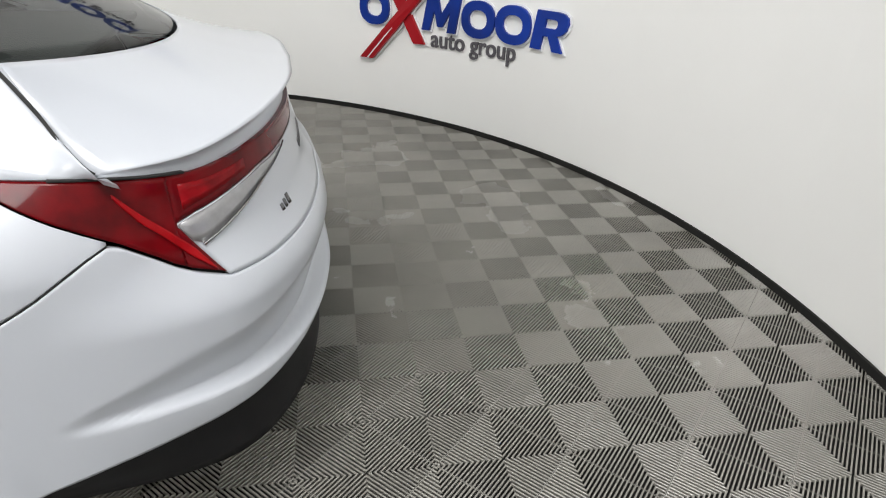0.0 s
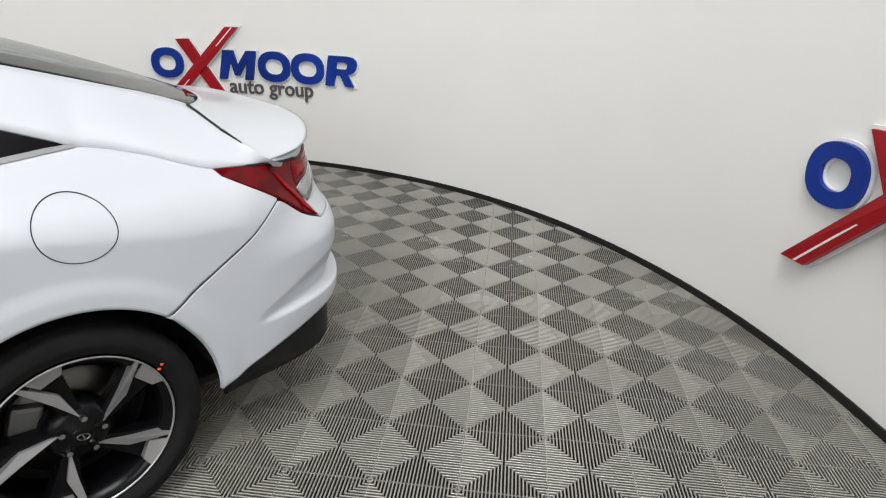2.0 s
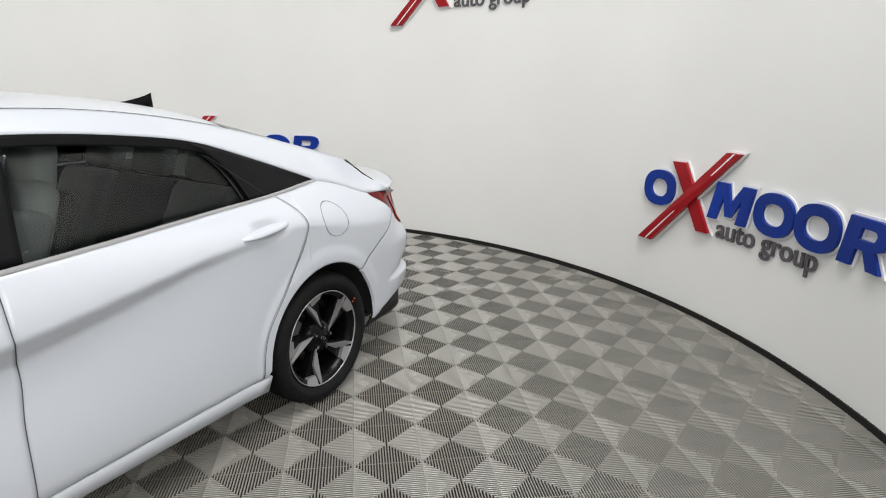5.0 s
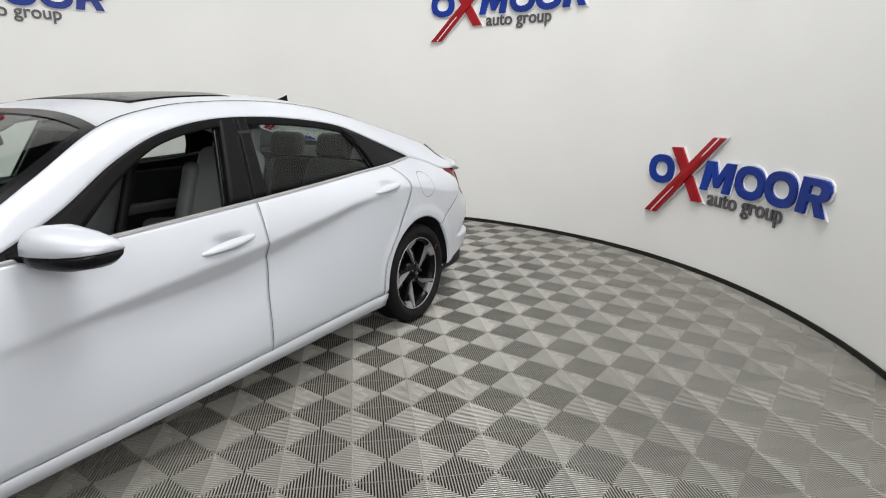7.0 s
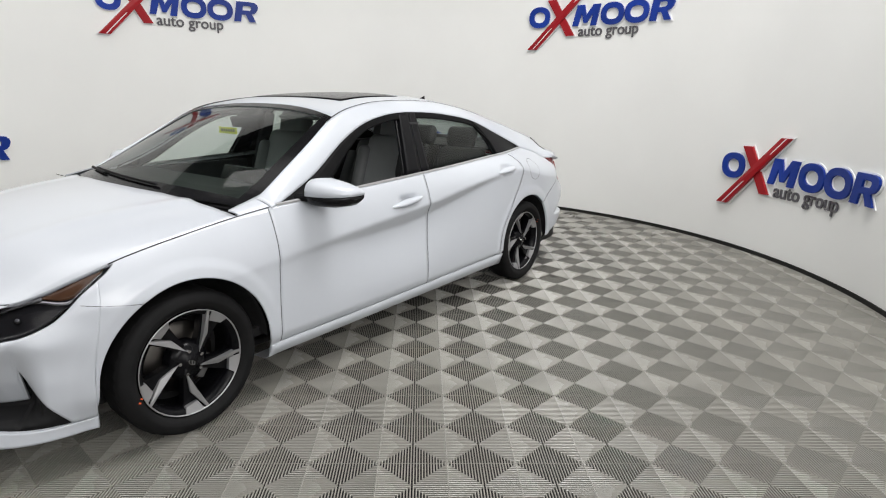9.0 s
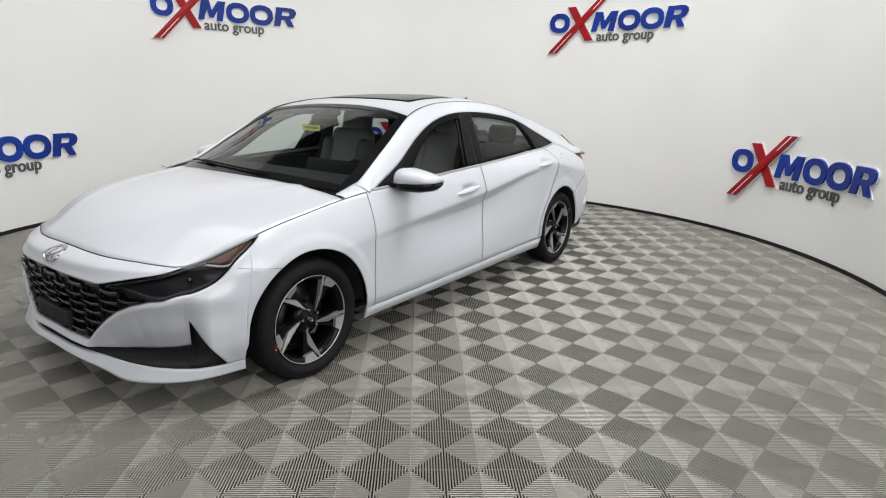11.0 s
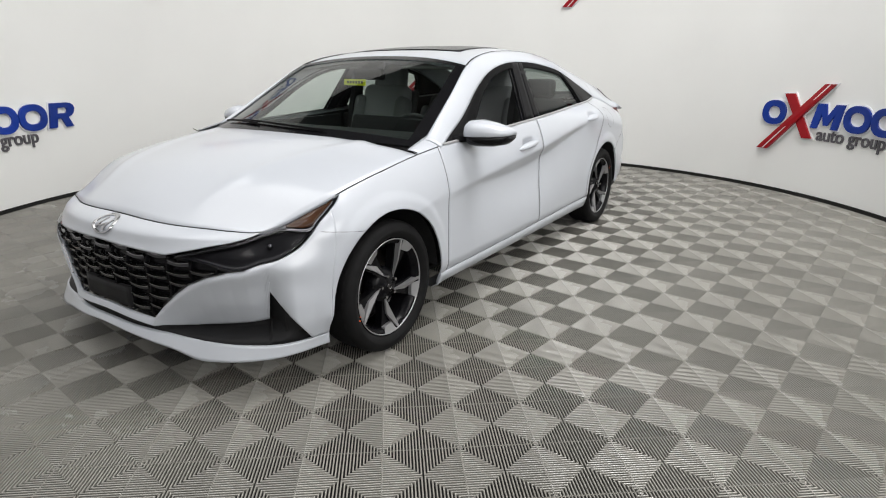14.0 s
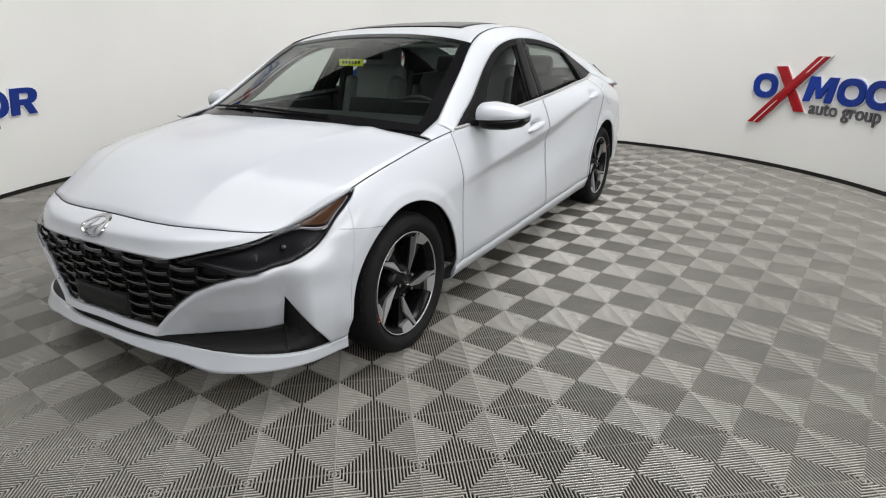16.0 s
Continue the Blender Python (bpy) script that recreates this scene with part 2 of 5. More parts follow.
def wall_sign(angle, z0, label):
    sign = tagged(new("wall_sign"), label, "sign", group="signs on the round wall")

    def piece(name, outline, material, depth, hole=None, edge=0.012):
        out = grow(outline, edge)
        inner = grow(hole, -edge * 0.55) if hole else None
        back = part(name + "_backing", bend(prism(out, 0.010, inner), angle, z0), EDGE_M, sign, "white backing edge")
        part(name, bend(prism_at(outline, 0.010, depth, hole), angle, z0), material, sign)
        return back

    ring = lambda cx, w: (ellipse(cx, 0.25 + TALL / 2, w / 2, TALL / 2), ellipse(cx, 0.25 + TALL / 2, w / 2 - 0.062, TALL / 2 - 0.058))
    for cx, w in ((0.13, 0.26), (1.035, 0.28), (1.33, 0.29)):
        a, b = ring(cx, w)
        piece("blue_ring", a, BLUE_M, 0.028, b)
    piece("blue_chevron_block", skewed(CHEVRON, 0.55, 0.255, 0.335, 0.225, 0.0), BLUE_M, 0.028)
    piece("blue_flag_block", skewed(FLAG, 1.485, 0.255, 0.29, 0.225, 0.0), BLUE_M, 0.028, skewed(FLAG_HOLE, 1.485, 0.255, 0.29, 0.225, 0.0))
    piece("red_short_bar", [(0.222, 0.553), (0.327, 0.557), (0.579, 0.155), (0.48, 0.15)], RED_M, 0.030)
    piece("red_long_bar", [(0.0, 0.006), (0.114, 0.006), (0.752, 0.655), (0.648, 0.655)], RED_M, 0.040)
    part("white_stripe", bend(prism_at([(0.066, 0.010), (0.078, 0.010), (0.712, 0.652), (0.700, 0.652)], 0.040, 0.043), angle, z0), EDGE_M, sign)
    part("small_lettering", bend(lettering("auto group", 0.622, 0.147, 0.735, 0.0, 0.011), angle, z0), GREY_M, sign, "dark grey raised lettering")
    return sign


def lettering(words, x0, z0, width, y0, depth):
    """Raised words in the built-in font, as a bmesh that stands in the x-z plane and faces -y."""
    data = bpy.data.curves.new("lettering", "FONT")
    data.body, data.extrude, data.offset = words, 0.5, 0.012
    holder = bpy.data.objects.new("lettering", data)
    me = bpy.data.meshes.new_from_object(holder)
    bpy.data.objects.remove(holder)
    xs = [v.co.x for v in me.vertices]
    low, k = min(xs), width / (max(xs) - min(xs))
    bm = bmesh.new()
    bm.from_mesh(me)
    for v in bm.verts:
        v.co = (x0 + (v.co.x - low) * k, -(y0 + (0.5 + v.co.z) * depth), z0 + v.co.y * k)
    bmesh.ops.recalc_face_normals(bm, faces=bm.faces)
    return bm


def prism_at(outline, y0, y1, hole=None):
    bm = prism(outline, y1 - y0, hole)
    bmesh.ops.translate(bm, verts=bm.verts, vec=(0, -y0, 0))
    return bm


SIGN_LOW, SIGN_HIGH = 0.41, 1.90
for k, (angle, z0) in enumerate(((149.0, SIGN_LOW), (188.4, SIGN_HIGH), (227.3, SIGN_LOW), (268.0, SIGN_HIGH), (310.4, SIGN_LOW))):
    label = "raised blue and red dealership sign low on the white wall" if z0 == SIGN_LOW else "raised blue and red dealership sign high on the white wall"
    wall_sign(math.radians(angle), z0, label)

# ---- more materials ----


def glass_mat(name, tint, gloss=0.02, face=0.045):
    m = bpy.data.materials.new(name)
    m.use_nodes = True
    n, l = m.node_tree.nodes, m.node_tree.links
    n.clear()
    out = n.new("ShaderNodeOutputMaterial")
    mix = n.new("ShaderNodeMixShader")
    tr = n.new("ShaderNodeBsdfTransparent")
    gl = n.new("ShaderNodeBsdfGlossy")
    fr = n.new("ShaderNodeLayerWeight")
    fr.inputs["Blend"].default_value = 0.5
    pw = n.new("ShaderNodeMath")
    pw.operation = "POWER"
    pw.inputs[1].default_value = 5.0
    rng = n.new("ShaderNodeMapRange")
    rng.inputs["To Min"].default_value, rng.inputs["To Max"].default_value = face, 0.9
    tr.inputs[0].default_value = (*tint, 1)
    gl.inputs["Roughness"].default_value = gloss
    l.new(fr.outputs["Facing"], pw.inputs[0])
    l.new(pw.outputs[0], rng.inputs["Value"])
    l.new(rng.outputs["Result"], mix.inputs[0])
    l.new(tr.outputs[0], mix.inputs[1])
    l.new(gl.outputs[0], mix.inputs[2])
    l.new(mix.outputs[0], out.inputs[0])
    return m


GLASS_M = glass_mat("windscreen_glass", (0.70, 0.77, 0.73))
TINT_M = glass_mat("tinted_side_glass", (0.80, 0.84, 0.82), face=0.03)
DARK_GLASS_M = glass_mat("rear_window_glass", (0.55, 0.60, 0.58))
DARK_SIDE_M = glass_mat("dark_tinted_side_glass", (0.58, 0.62, 0.60), face=0.03)
LENS_M = glass_mat("clear_lamp_lens", (0.62, 0.62, 0.64), face=0.018)
SEAM_M = mat("dark_inner_shell", (0.015, 0.015, 0.015), 0.8, noise_scale=8, vary=0.2)
GAP_M = mat("grey_door_seal", (0.07, 0.072, 0.075), 0.7, noise_scale=8, vary=0.2)
TRIM_M = mat("matt_black_trim", (0.005, 0.005, 0.0055), 0.5, ior=1.14, noise_scale=14, vary=0.15, bump=0.05)
GLOSS_BLACK_M = mat("gloss_black_trim", (0.006, 0.006, 0.007), 0.2, noise_scale=6, vary=0.1, ior=1.28)
PILLAR_M = mat("satin_black_pillar_film", (0.006, 0.006, 0.007), 0.40, noise_scale=9, vary=0.12, ior=1.17)
LOWER_M = mat("black_bumper_plastic", (0.016, 0.016, 0.017), 0.55, ior=1.28, noise_scale=12, vary=0.15, bump=0.1)
CHROME_M = mat("satin_chrome", (0.50, 0.50, 0.51), 0.20, 1.0, noise_scale=6, vary=0.03)
BELT_M = mat("satin_bright_trim", (0.50, 0.50, 0.51), 0.35, 0.5, noise_scale=6, vary=0.04)
DARK_CHROME_M = mat("dark_chrome", (0.16, 0.16, 0.165), 0.25, 1.0, noise_scale=6, vary=0.06)
MACHINED_M = mat("machined_alloy", (0.38, 0.38, 0.39), 0.32, 0.6, noise_scale=10, vary=0.05, bump=0.06, bump_scale=400)
RIM_BLACK_M = mat("gloss_black_alloy", (0.004, 0.004, 0.005), 0.25, ior=1.25, noise_scale=6, vary=0.1)
TYRE_M = mat("black_tyre_rubber", (0.0075, 0.0075, 0.008), 0.75, ior=1.28, noise_scale=18, vary=0.2, bump=0.25, bump_scale=120)
DISC_M = mat("brake_steel", (0.14, 0.13, 0.12), 0.35, 1.0, noise_scale=12, vary=0.1)
CALIPER_M = mat("cast_caliper", (0.2, 0.2, 0.2), 0.5, 0.6, noise_scale=12, vary=0.1)
TAIL_M = mat("deep_red_lamp", (0.115, 0.0015, 0.0035), 0.12, noise_scale=14, vary=0.45, ior=1.28)
TAIL_BRIGHT_M = mat("bright_red_reflector", (0.30, 0.003, 0.006), 0.15, noise_scale=30, vary=0.2, ior=1.28)
LAMP_BOX_M = mat("lamp_housing_black", (0.012, 0.012, 0.014), 0.3, noise_scale=9, vary=0.2)
CLEAR_M = mat("silvery_lamp_lens", (0.34, 0.34, 0.35), 0.18, 0.4, noise_scale=30, vary=0.15, coat=0.5)
AMBER_M = mat("amber_reflector", (0.13, 0.055, 0.022), 0.25, noise_scale=30, vary=0.2, coat=0.6)
ORANGE_M = mat("orange_paint_dot", (0.8, 0.12, 0.03), 0.5, noise_scale=60, vary=0.1)
YELLOW_M = mat("yellow_paper_tag", (0.75, 0.80, 0.02), 0.7, noise_scale=20, vary=0.04)
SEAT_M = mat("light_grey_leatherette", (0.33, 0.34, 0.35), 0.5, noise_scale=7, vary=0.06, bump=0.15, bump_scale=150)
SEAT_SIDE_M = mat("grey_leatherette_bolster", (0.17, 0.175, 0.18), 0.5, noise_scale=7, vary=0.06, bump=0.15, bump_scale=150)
# the grey leatherette again, with the shade of the rear cabin in its colour
SHADED_SEAT_M = mat("shaded_rear_leatherette", (0.075, 0.078, 0.082), 0.5, noise_scale=7, vary=0.06, bump=0.15, bump_scale=150)
DASH_M = mat("dark_grey_soft_plastic", (0.018, 0.0185, 0.020), 0.6, noise_scale=9, vary=0.12, bump=0.15, bump_scale=180)
HEADLINER_M = mat("grey_headliner_cloth", (0.15, 0.15, 0.147), 0.9, noise_scale=10, vary=0.05)
CARPET_M = mat("black_carpet", (0.015, 0.015, 0.016), 0.95, noise_scale=20, vary=0.25)


def hermite(*pts):
    """A smooth curve through (x, value) pairs given in falling or rising x."""
    pts = sorted(pts)
    xs, ys = [p[0] for p in pts], [p[1] for p in pts]
    n = len(xs)
    d = [(ys[i + 1] - ys[i]) / (xs[i + 1] - xs[i]) for i in range(n - 1)]
    m = [d[0]] + [0.5 * (d[i - 1] + d[i]) for i in range(1, n - 1)] + [d[-1]]

    def f(x):
        x = min(max(x, xs[0]), xs[-1])
        i = 0
        while i < n - 2 and x > xs[i + 1]:
            i += 1
        h = xs[i + 1] - xs[i]
        t = (x - xs[i]) / h
        return (2 * t**3 - 3 * t * t + 1) * ys[i] + (t**3 - 2 * t * t + t) * h * m[i] + (3 * t * t - 2 * t**3) * ys[i + 1] + (t**3 - t * t) * h * m[i + 1]

    return f


def smooth(a, b, x):
    t = min(max((x - a) / (b - a), 0.0), 1.0)
    return t * t * (3 - 2 * t)


# ---- the car's surface ----
# x runs forwards, y to the car's left; the body is a plan outline pushed in by a profile that depends on place and height.
PLAN = [(2.205, 0.0), (2.195, 0.20), (2.150, 0.42), (2.055, 0.63), (1.920, 0.775), (1.72, 0.860), (1.36, 0.900), (0.90, 0.905), (0.30, 0.905), (-0.40, 0.903), (-0.95, 0.900), (-1.36, 0.900), (-1.72, 0.885), (-2.00, 0.842), (-2.17, 0.765), (-2.29, 0.60), (-2.37, 0.32), (-2.39, 0.0)]
_len = [0.0]
for (ax, ay), (bx, by) in zip(PLAN, PLAN[1:]):
    _len.append(_len[-1] + math.hypot(bx - ax, by - ay))
plan_x = hermite(*[(s, p[0]) for s, p in zip(_len, PLAN)])
plan_y = hermite(*[(s, p[1]) for s, p in zip(_len, PLAN)])
S_END = _len[-1]
_samples = [(plan_x(S_END * i / 1200), S_END * i / 1200) for i in range(1201)]


def s_at(x):
    """The place along the outline at a length x."""
    lo, hi = 0, 1200
    while hi - lo > 1:
        mid = (lo + hi) // 2
        if _samples[mid][0] > x:
            lo = mid
        else:
            hi = mid
    (xa, sa_), (xb, sb_) = _samples[lo], _samples[hi]
    return sa_ + (sb_ - sa_) * ((xa - x) / (xa - xb) if xa != xb else 0)


def line(*pts):
    """Straight segments through (place, value) pairs."""
    xs, ys = [p[0] for p in pts], [p[1] for p in pts]
    return lambda v: float(np.interp(v, xs, ys))


# edges along the outline s: bonnet, headlamp, grille, lip, tail lamp
hood_line = hermite((0.0, 0.666), (0.12, 0.6645), (0.26, 0.6615), (0.41, 0.6575), (0.54, 0.653), (0.675, 0.649), (0.805, 0.647), (0.929, 0.673), (1.079, 0.726), (1.165, 0.755), (1.30, 0.788))
lamp_high = hermite((0.400, 0.564), (0.489, 0.582), (0.581, 0.600), (0.689, 0.616), (0.78, 0.636), (0.805, 0.643), (0.929, 0.669), (1.079, 0.722), (1.175, 0.752))
lamp_low = hermite((0.400, 0.563), (0.465, 0.558), (0.589, 0.540), (0.713, 0.521), (0.796, 0.539), (0.855, 0.547), (0.913, 0.564), (0.962, 0.586), (1.012, 0.626), (1.054, 0.663), (1.103, 0.696), (1.153, 0.729), (1.18, 0.751))
grille_low = line((0, 0.305), (0.14, 0.297), (0.285, 0.288), (0.30, 0.293), (0.363, 0.354), (0.428, 0.407), (0.496, 0.454), (0.589, 0.494), (0.672, 0.514), (0.735, 0.519))
grille_high = line((0, 0.576), (0.2, 0.572), (0.40, 0.564), (0.465, 0.556), (0.589, 0.538), (0.735, 0.520))
chin_low = line((0, 0.281), (0.133, 0.274), (0.282, 0.264), (0.366, 0.259), (0.453, 0.259), (0.605, 0.267), (0.807, 0.279), (0.818, 0.424), (0.978, 0.212), (1.3, 0.212))
lip_high = hermite((0, 0.246), (0.15, 0.241), (0.30, 0.236), (0.45, 0.231), (0.62, 0.226), (0.766, 0.219), (0.904, 0.213), (1.2, 0.210))
lip_low = hermite((0, 0.222), (0.118, 0.216), (0.276, 0.201), (0.416, 0.184), (0.525, 0.162), (0.62, 0.164), (0.871, 0.168), (1.2, 0.162))
tail_high = hermite((4.604, 0.889), (4.654, 0.887), (4.78, 0.876), (4.86, 0.867), (4.95, 0.862), (5.03, 0.864), (5.15, 0.870), (5.25, 0.874), (5.8, 0.878))
tail_low = line((4.604, 0.874), (4.69, 0.823), (4.79, 0.765), (4.87, 0.706), (4.90, 0.690), (4.962, 0.668))
bar_low = line((4.886, 0.774), (4.936, 0.786), (5.028, 0.799), (5.10, 0.808), (5.17, 0.816), (5.8, 0.826))
bumper_top = line((4.34, 0.545), (4.376, 0.563), (4.462, 0.612), (4.602, 0.685), (4.649, 0.710), (4.690, 0.735), (4.728, 0.755), (4.766, 0.771), (4.79, 0.761), (4.87, 0.702), (4.90, 0.686), (4.965, 0.662), (5.1, 0.657), (5.8, 0.652))

valance_top = line((4.26, 0.215), (4.36, 0.235), (4.445, 0.268), (4.585, 0.312), (4.693, 0.335), (4.797, 0.351), (4.882, 0.363), (4.963, 0.378), (5.057, 0.396), (5.152, 0.410), (5.249, 0.422), (5.8, 0.425))
undercut_top = hermite((4.60, 0.450), (4.706, 0.486), (4.768, 0.506), (4.834, 0.527), (4.919, 0.547), (5.023, 0.560), (5.205, 0.585), (5.83, 0.595))

ARCH_R = 0.352
HUB_F, HUB_R, HUB_Z = 1.372, -1.346, 0.300
belt_z = lambda x: 0.872 + (0.9 - x) * 0.0450
crease_top = hermite((1.25, 0.615), (0.95, 0.648), (0.4, 0.700), (-0.16, 0.752), (-0.93, 0.845), (-1.20, 0.850), (-1.40, 0.815), (-1.65, 0.765), (-1.95, 0.73))
crease_wide = hermite((1.25, 0.0), (0.95, 0.007), (0.4, 0.056), (0.04, 0.075), (-0.16, 0.066), (-0.69, 0.036), (-1.02, 0.004), (-1.3, 0.0))
shoulder_in = hermite((1.75, 0.075), (1.45, 0.080), (1.1, 0.082), (0.9, 0.066), (0.3, 0.060), (-0.4, 0.068), (-1.0, 0.115), (-1.5, 0.185), (-1.8, 0.10), (-2.1, 0.06))
top_z = hermite((2.3, 0.66), (1.95, 0.665), (1.75, 0.715), (1.58, 0.765), (1.3, 0.818), (1.08, 0.850), (0.9, 0.872), (0.0, 0.9125), (-0.8, 0.9485), (-1.5, 0.980), (-1.65, 0.945), (-1.8, 0.890), (-1.9, 0.884), (-2.0, 0.872), (-2.2, 0.866))


face_top = line((0.30, 0.28), (0.363, 0.342), (0.428, 0.395), (0.514, 0.449), (0.589, 0.482), (0.672, 0.502), (0.735, 0.507), (0.80, 0.527), (0.90, 0.55))


def inset(s, z):
    """How far the skin lies inside the plan outline."""
    x, y = plan_x(s), plan_y(s)
    nose = smooth(1.62, 1.98, x)
    tail = smooth(-1.80, -2.14, x) if x < -1.8 else 0.0
    side = 1 - max(nose, tail)
    out = 0.0
    if side > 0:
        zt, zb = crease_top(x), top_z(x)
        w = crease_wide(x)
        d = 0.46 * max(w, 0.0)
        w = max(w, 0.036)
        if z >= zt:
            t = min((z - zt) / max(zb - zt, 0.02), 1.15)
            q = 0.35 - 0.15 * smooth(-1.0, -1.3, x)
            k = shoulder_in(x) * (q * t + (1 - q) * t * t)
        elif z >= zt - w:
            k = d * (zt - z) / w
        else:
            k = d * (1 - smooth(0.0, 1.0, (zt - w - z) / max(zt - w - 0.34, 0.05)))
        k += 0.045 * smooth(0.31, 0.19, z) if z < 0.31 else 0.0
        for hub in (HUB_F, HUB_R):
            r = math.hypot(x - hub, z - HUB_Z)
            k -= 0.007 * smooth(ARCH_R + 0.085, ARCH_R + 0.035, r)
        out += side * k
    if nose > 0:
        k = 0.055 * smooth(0.50, 0.62, z) + 0.055 * smooth(0.60, 0.74, z) + 0.012 * smooth(0.36, 0.46, z)
        k += 0.10 * smooth(0.62, 0.70, z) * smooth(0.75, 0.52, y) + 0.035 * smooth(0.62, 0.36, z) * smooth(0.70, 0.34, y)
        k += 0.05 * smooth(0.55, 0.75, z) * smooth(0.3, 0.7, y)
        k += 0.52 * min(max(face_top(s) - z, 0.0), 0.25) * smooth(0.29, 0.33, s) * smooth(0.92, 0.80, s) * smooth(0.233, 0.262, z)
        out += nose * k
    if tail > 0:
        k = 0.015 * smooth(0.415, 0.30, z)
        k += 0.055 * smooth(0.60, 0.74, z) + 0.03 * smooth(0.70, 0.86, z)
        out += tail * k
    if s > 4.6:
        zg = undercut_top(s)
        d = 0.34 * (zg - 0.442) * smooth(4.60, 4.72, s)
        if z > 0.442:
            out += d * min(max((zg - z) / max(zg - 0.442, 0.005), 0.0), 1.0)
        elif z > 0.427:
            out += d * (z - 0.427) / 0.015
    if abs(x) < 1.4:
        out += dent(x, z)
    return out


def dent(x, z):
    """The finger hollows behind the door handles."""
    return sum(0.021 * math.exp(-(((x - a) / 0.070) ** 4) - ((z - b) / 0.030) ** 4) for a, b in ((0.050, 0.788), (-1.035, 0.870)))


def skin(s, z, deep=0.0, side=1):
    s = min(max(s, 0.0), S_END)
    e = 0.01
    tx, ty = plan_x(min(s + e, S_END)) - plan_x(max(s - e, 0)), plan_y(min(s + e, S_END)) - plan_y(max(s - e, 0))
    n = math.hypot(tx, ty) or 1.0
    nx, ny = -ty / n, tx / n  # points inwards once signed below
    if nx * plan_x(s) + ny * plan_y(s) > 0:
        nx, ny = -nx, -ny
    k = inset(s, z) + deep
    return Vector((plan_x(s) + nx * k, side * max(plan_y(s) + ny * k, 0.0 if s < 0.05 or s > S_END - 0.05 else -1), z))


def grid_mesh(rows, closed=False):
    """Vertices and faces of a grid of points."""
    verts = [p for row in rows for p in row]
    n = len(rows[0])
    faces = [(i * n + j, i * n + j + 1, (i + 1) * n + j + 1, (i + 1) * n + j) for i in range(len(rows) - 1) for j in range(n - 1)]
    return verts, faces


def sheet(name, rows, inner, material, parent, label="", flip=False, depth=0.007):
    """A panel: a grid of points with its border folded in by depth, along the way that inner() gives."""
    verts, faces = grid_mesh(rows)
    n, m = len(rows[0]), len(rows)
    ring = [(0, j) for j in range(n)] + [(i, n - 1) for i in range(1, m)] + [(m - 1, j) for j in range(n - 2, -1, -1)] + [(i, 0) for i in range(m - 2, 0, -1)]
    k = len(verts)
    for i, j in ring:
        verts.append(Vector(rows[i][j]) + inner(Vector(rows[i][j])) * depth)
    for a in range(len(ring)):
        b = (a + 1) % len(ring)
        (i0, j0), (i1, j1) = ring[a], ring[b]
        faces.append((i0 * n + j0, k + a, k + b, i1 * n + j1))
    if flip:
        faces = [f[::-1] for f in faces]
    ob = mesh_object(name, verts, faces, material, parent, label)
    flags = [True] * ((n - 1) * (m - 1)) + [False] * len(ring)
    ob.data.polygons.foreach_set("use_smooth", flags)
    return ob


def inward(side):
    return lambda p: Vector((0, -side, 0)) if abs(p.x) < 1.75 else Vector((-math.copysign(0.75, p.x), -side * 0.65, 0))


def arch_z(x, low):
    """The lower edge of the body over the wheels."""
    for hub in (HUB_F, HUB_R):
        q = ARCH_R**2 - (x - hub) ** 2
        if q > 0:
            low = max(low, HUB_Z + math.sqrt(q))
        elif abs(x - hub) < ARCH_R + 0.02:
            low += (HUB_Z - low) * (1 - (abs(x - hub) - ARCH_R) / 0.02)
    return low


def side_panel(name, x_front, x_back, z_low, z_high, side, parent, label="", nu=40, nv=36, gap=0.0014, ease=False, material=None):
    """A panel of the car's flank between two edges x(z) and two edges z(x)."""
    rows = []
    for i in range(nu + 1):
        a = i / nu
        if ease:
            a = 0.5 - 0.5 * math.cos(math.pi * a)
        row = []
        for j in range(nv + 1):
            b = j / nv
            z = 0.55
            for _ in range(7):
                xf, xb = x_front(z) - gap, x_back(z) + gap
                x = xf + (xb - xf) * a
                lo, hi = z_low(x) + gap, z_high(x) - gap
                z = lo + (hi - lo) * b
            row.append(skin(s_at(x), z, 0, side))
        rows.append(row)
    return sheet(name, rows, inward(side), material or PAINT_M, parent, label, flip=side > 0)


car = tagged(new("car"), "white four-door saloon car with black grille parked on the ribbed floor", "car")

# edges between the panels
door_front = lambda z: 0.945 + 0.012 * smooth(0.75, 0.25, z)
door_mid = hermite((0.18, -0.122), (0.5, -0.132), (0.64, -0.148), (0.79, -0.137), (0.93, -0.146), (1.3, -0.24))
door_back = hermite((0.18, -0.95), (0.30, -0.955), (0.45, -0.985), (0.625, -1.110), (0.768, -1.212), (0.862, -1.245), (0.918, -1.220), (1.0, -1.150))
bumper_front = lambda z: 1.735 - 0.06 * smooth(0.3, 0.75, z)
seam_z = line((-1.975, 0.774), (-1.934, 0.757), (-1.896, 0.737), (-1.856, 0.712), (-1.81, 0.687), (-1.67, 0.615), (-1.585, 0.566))
door_edge_z = line(*[(door_back(0.858 - 0.006 * i), 0.858 - 0.006 * i) for i in range(94)])
sill_z = lambda x: 0.262 + 0.018 * smooth(0.6, -0.9, x)
flat = lambda v: (lambda _: v)

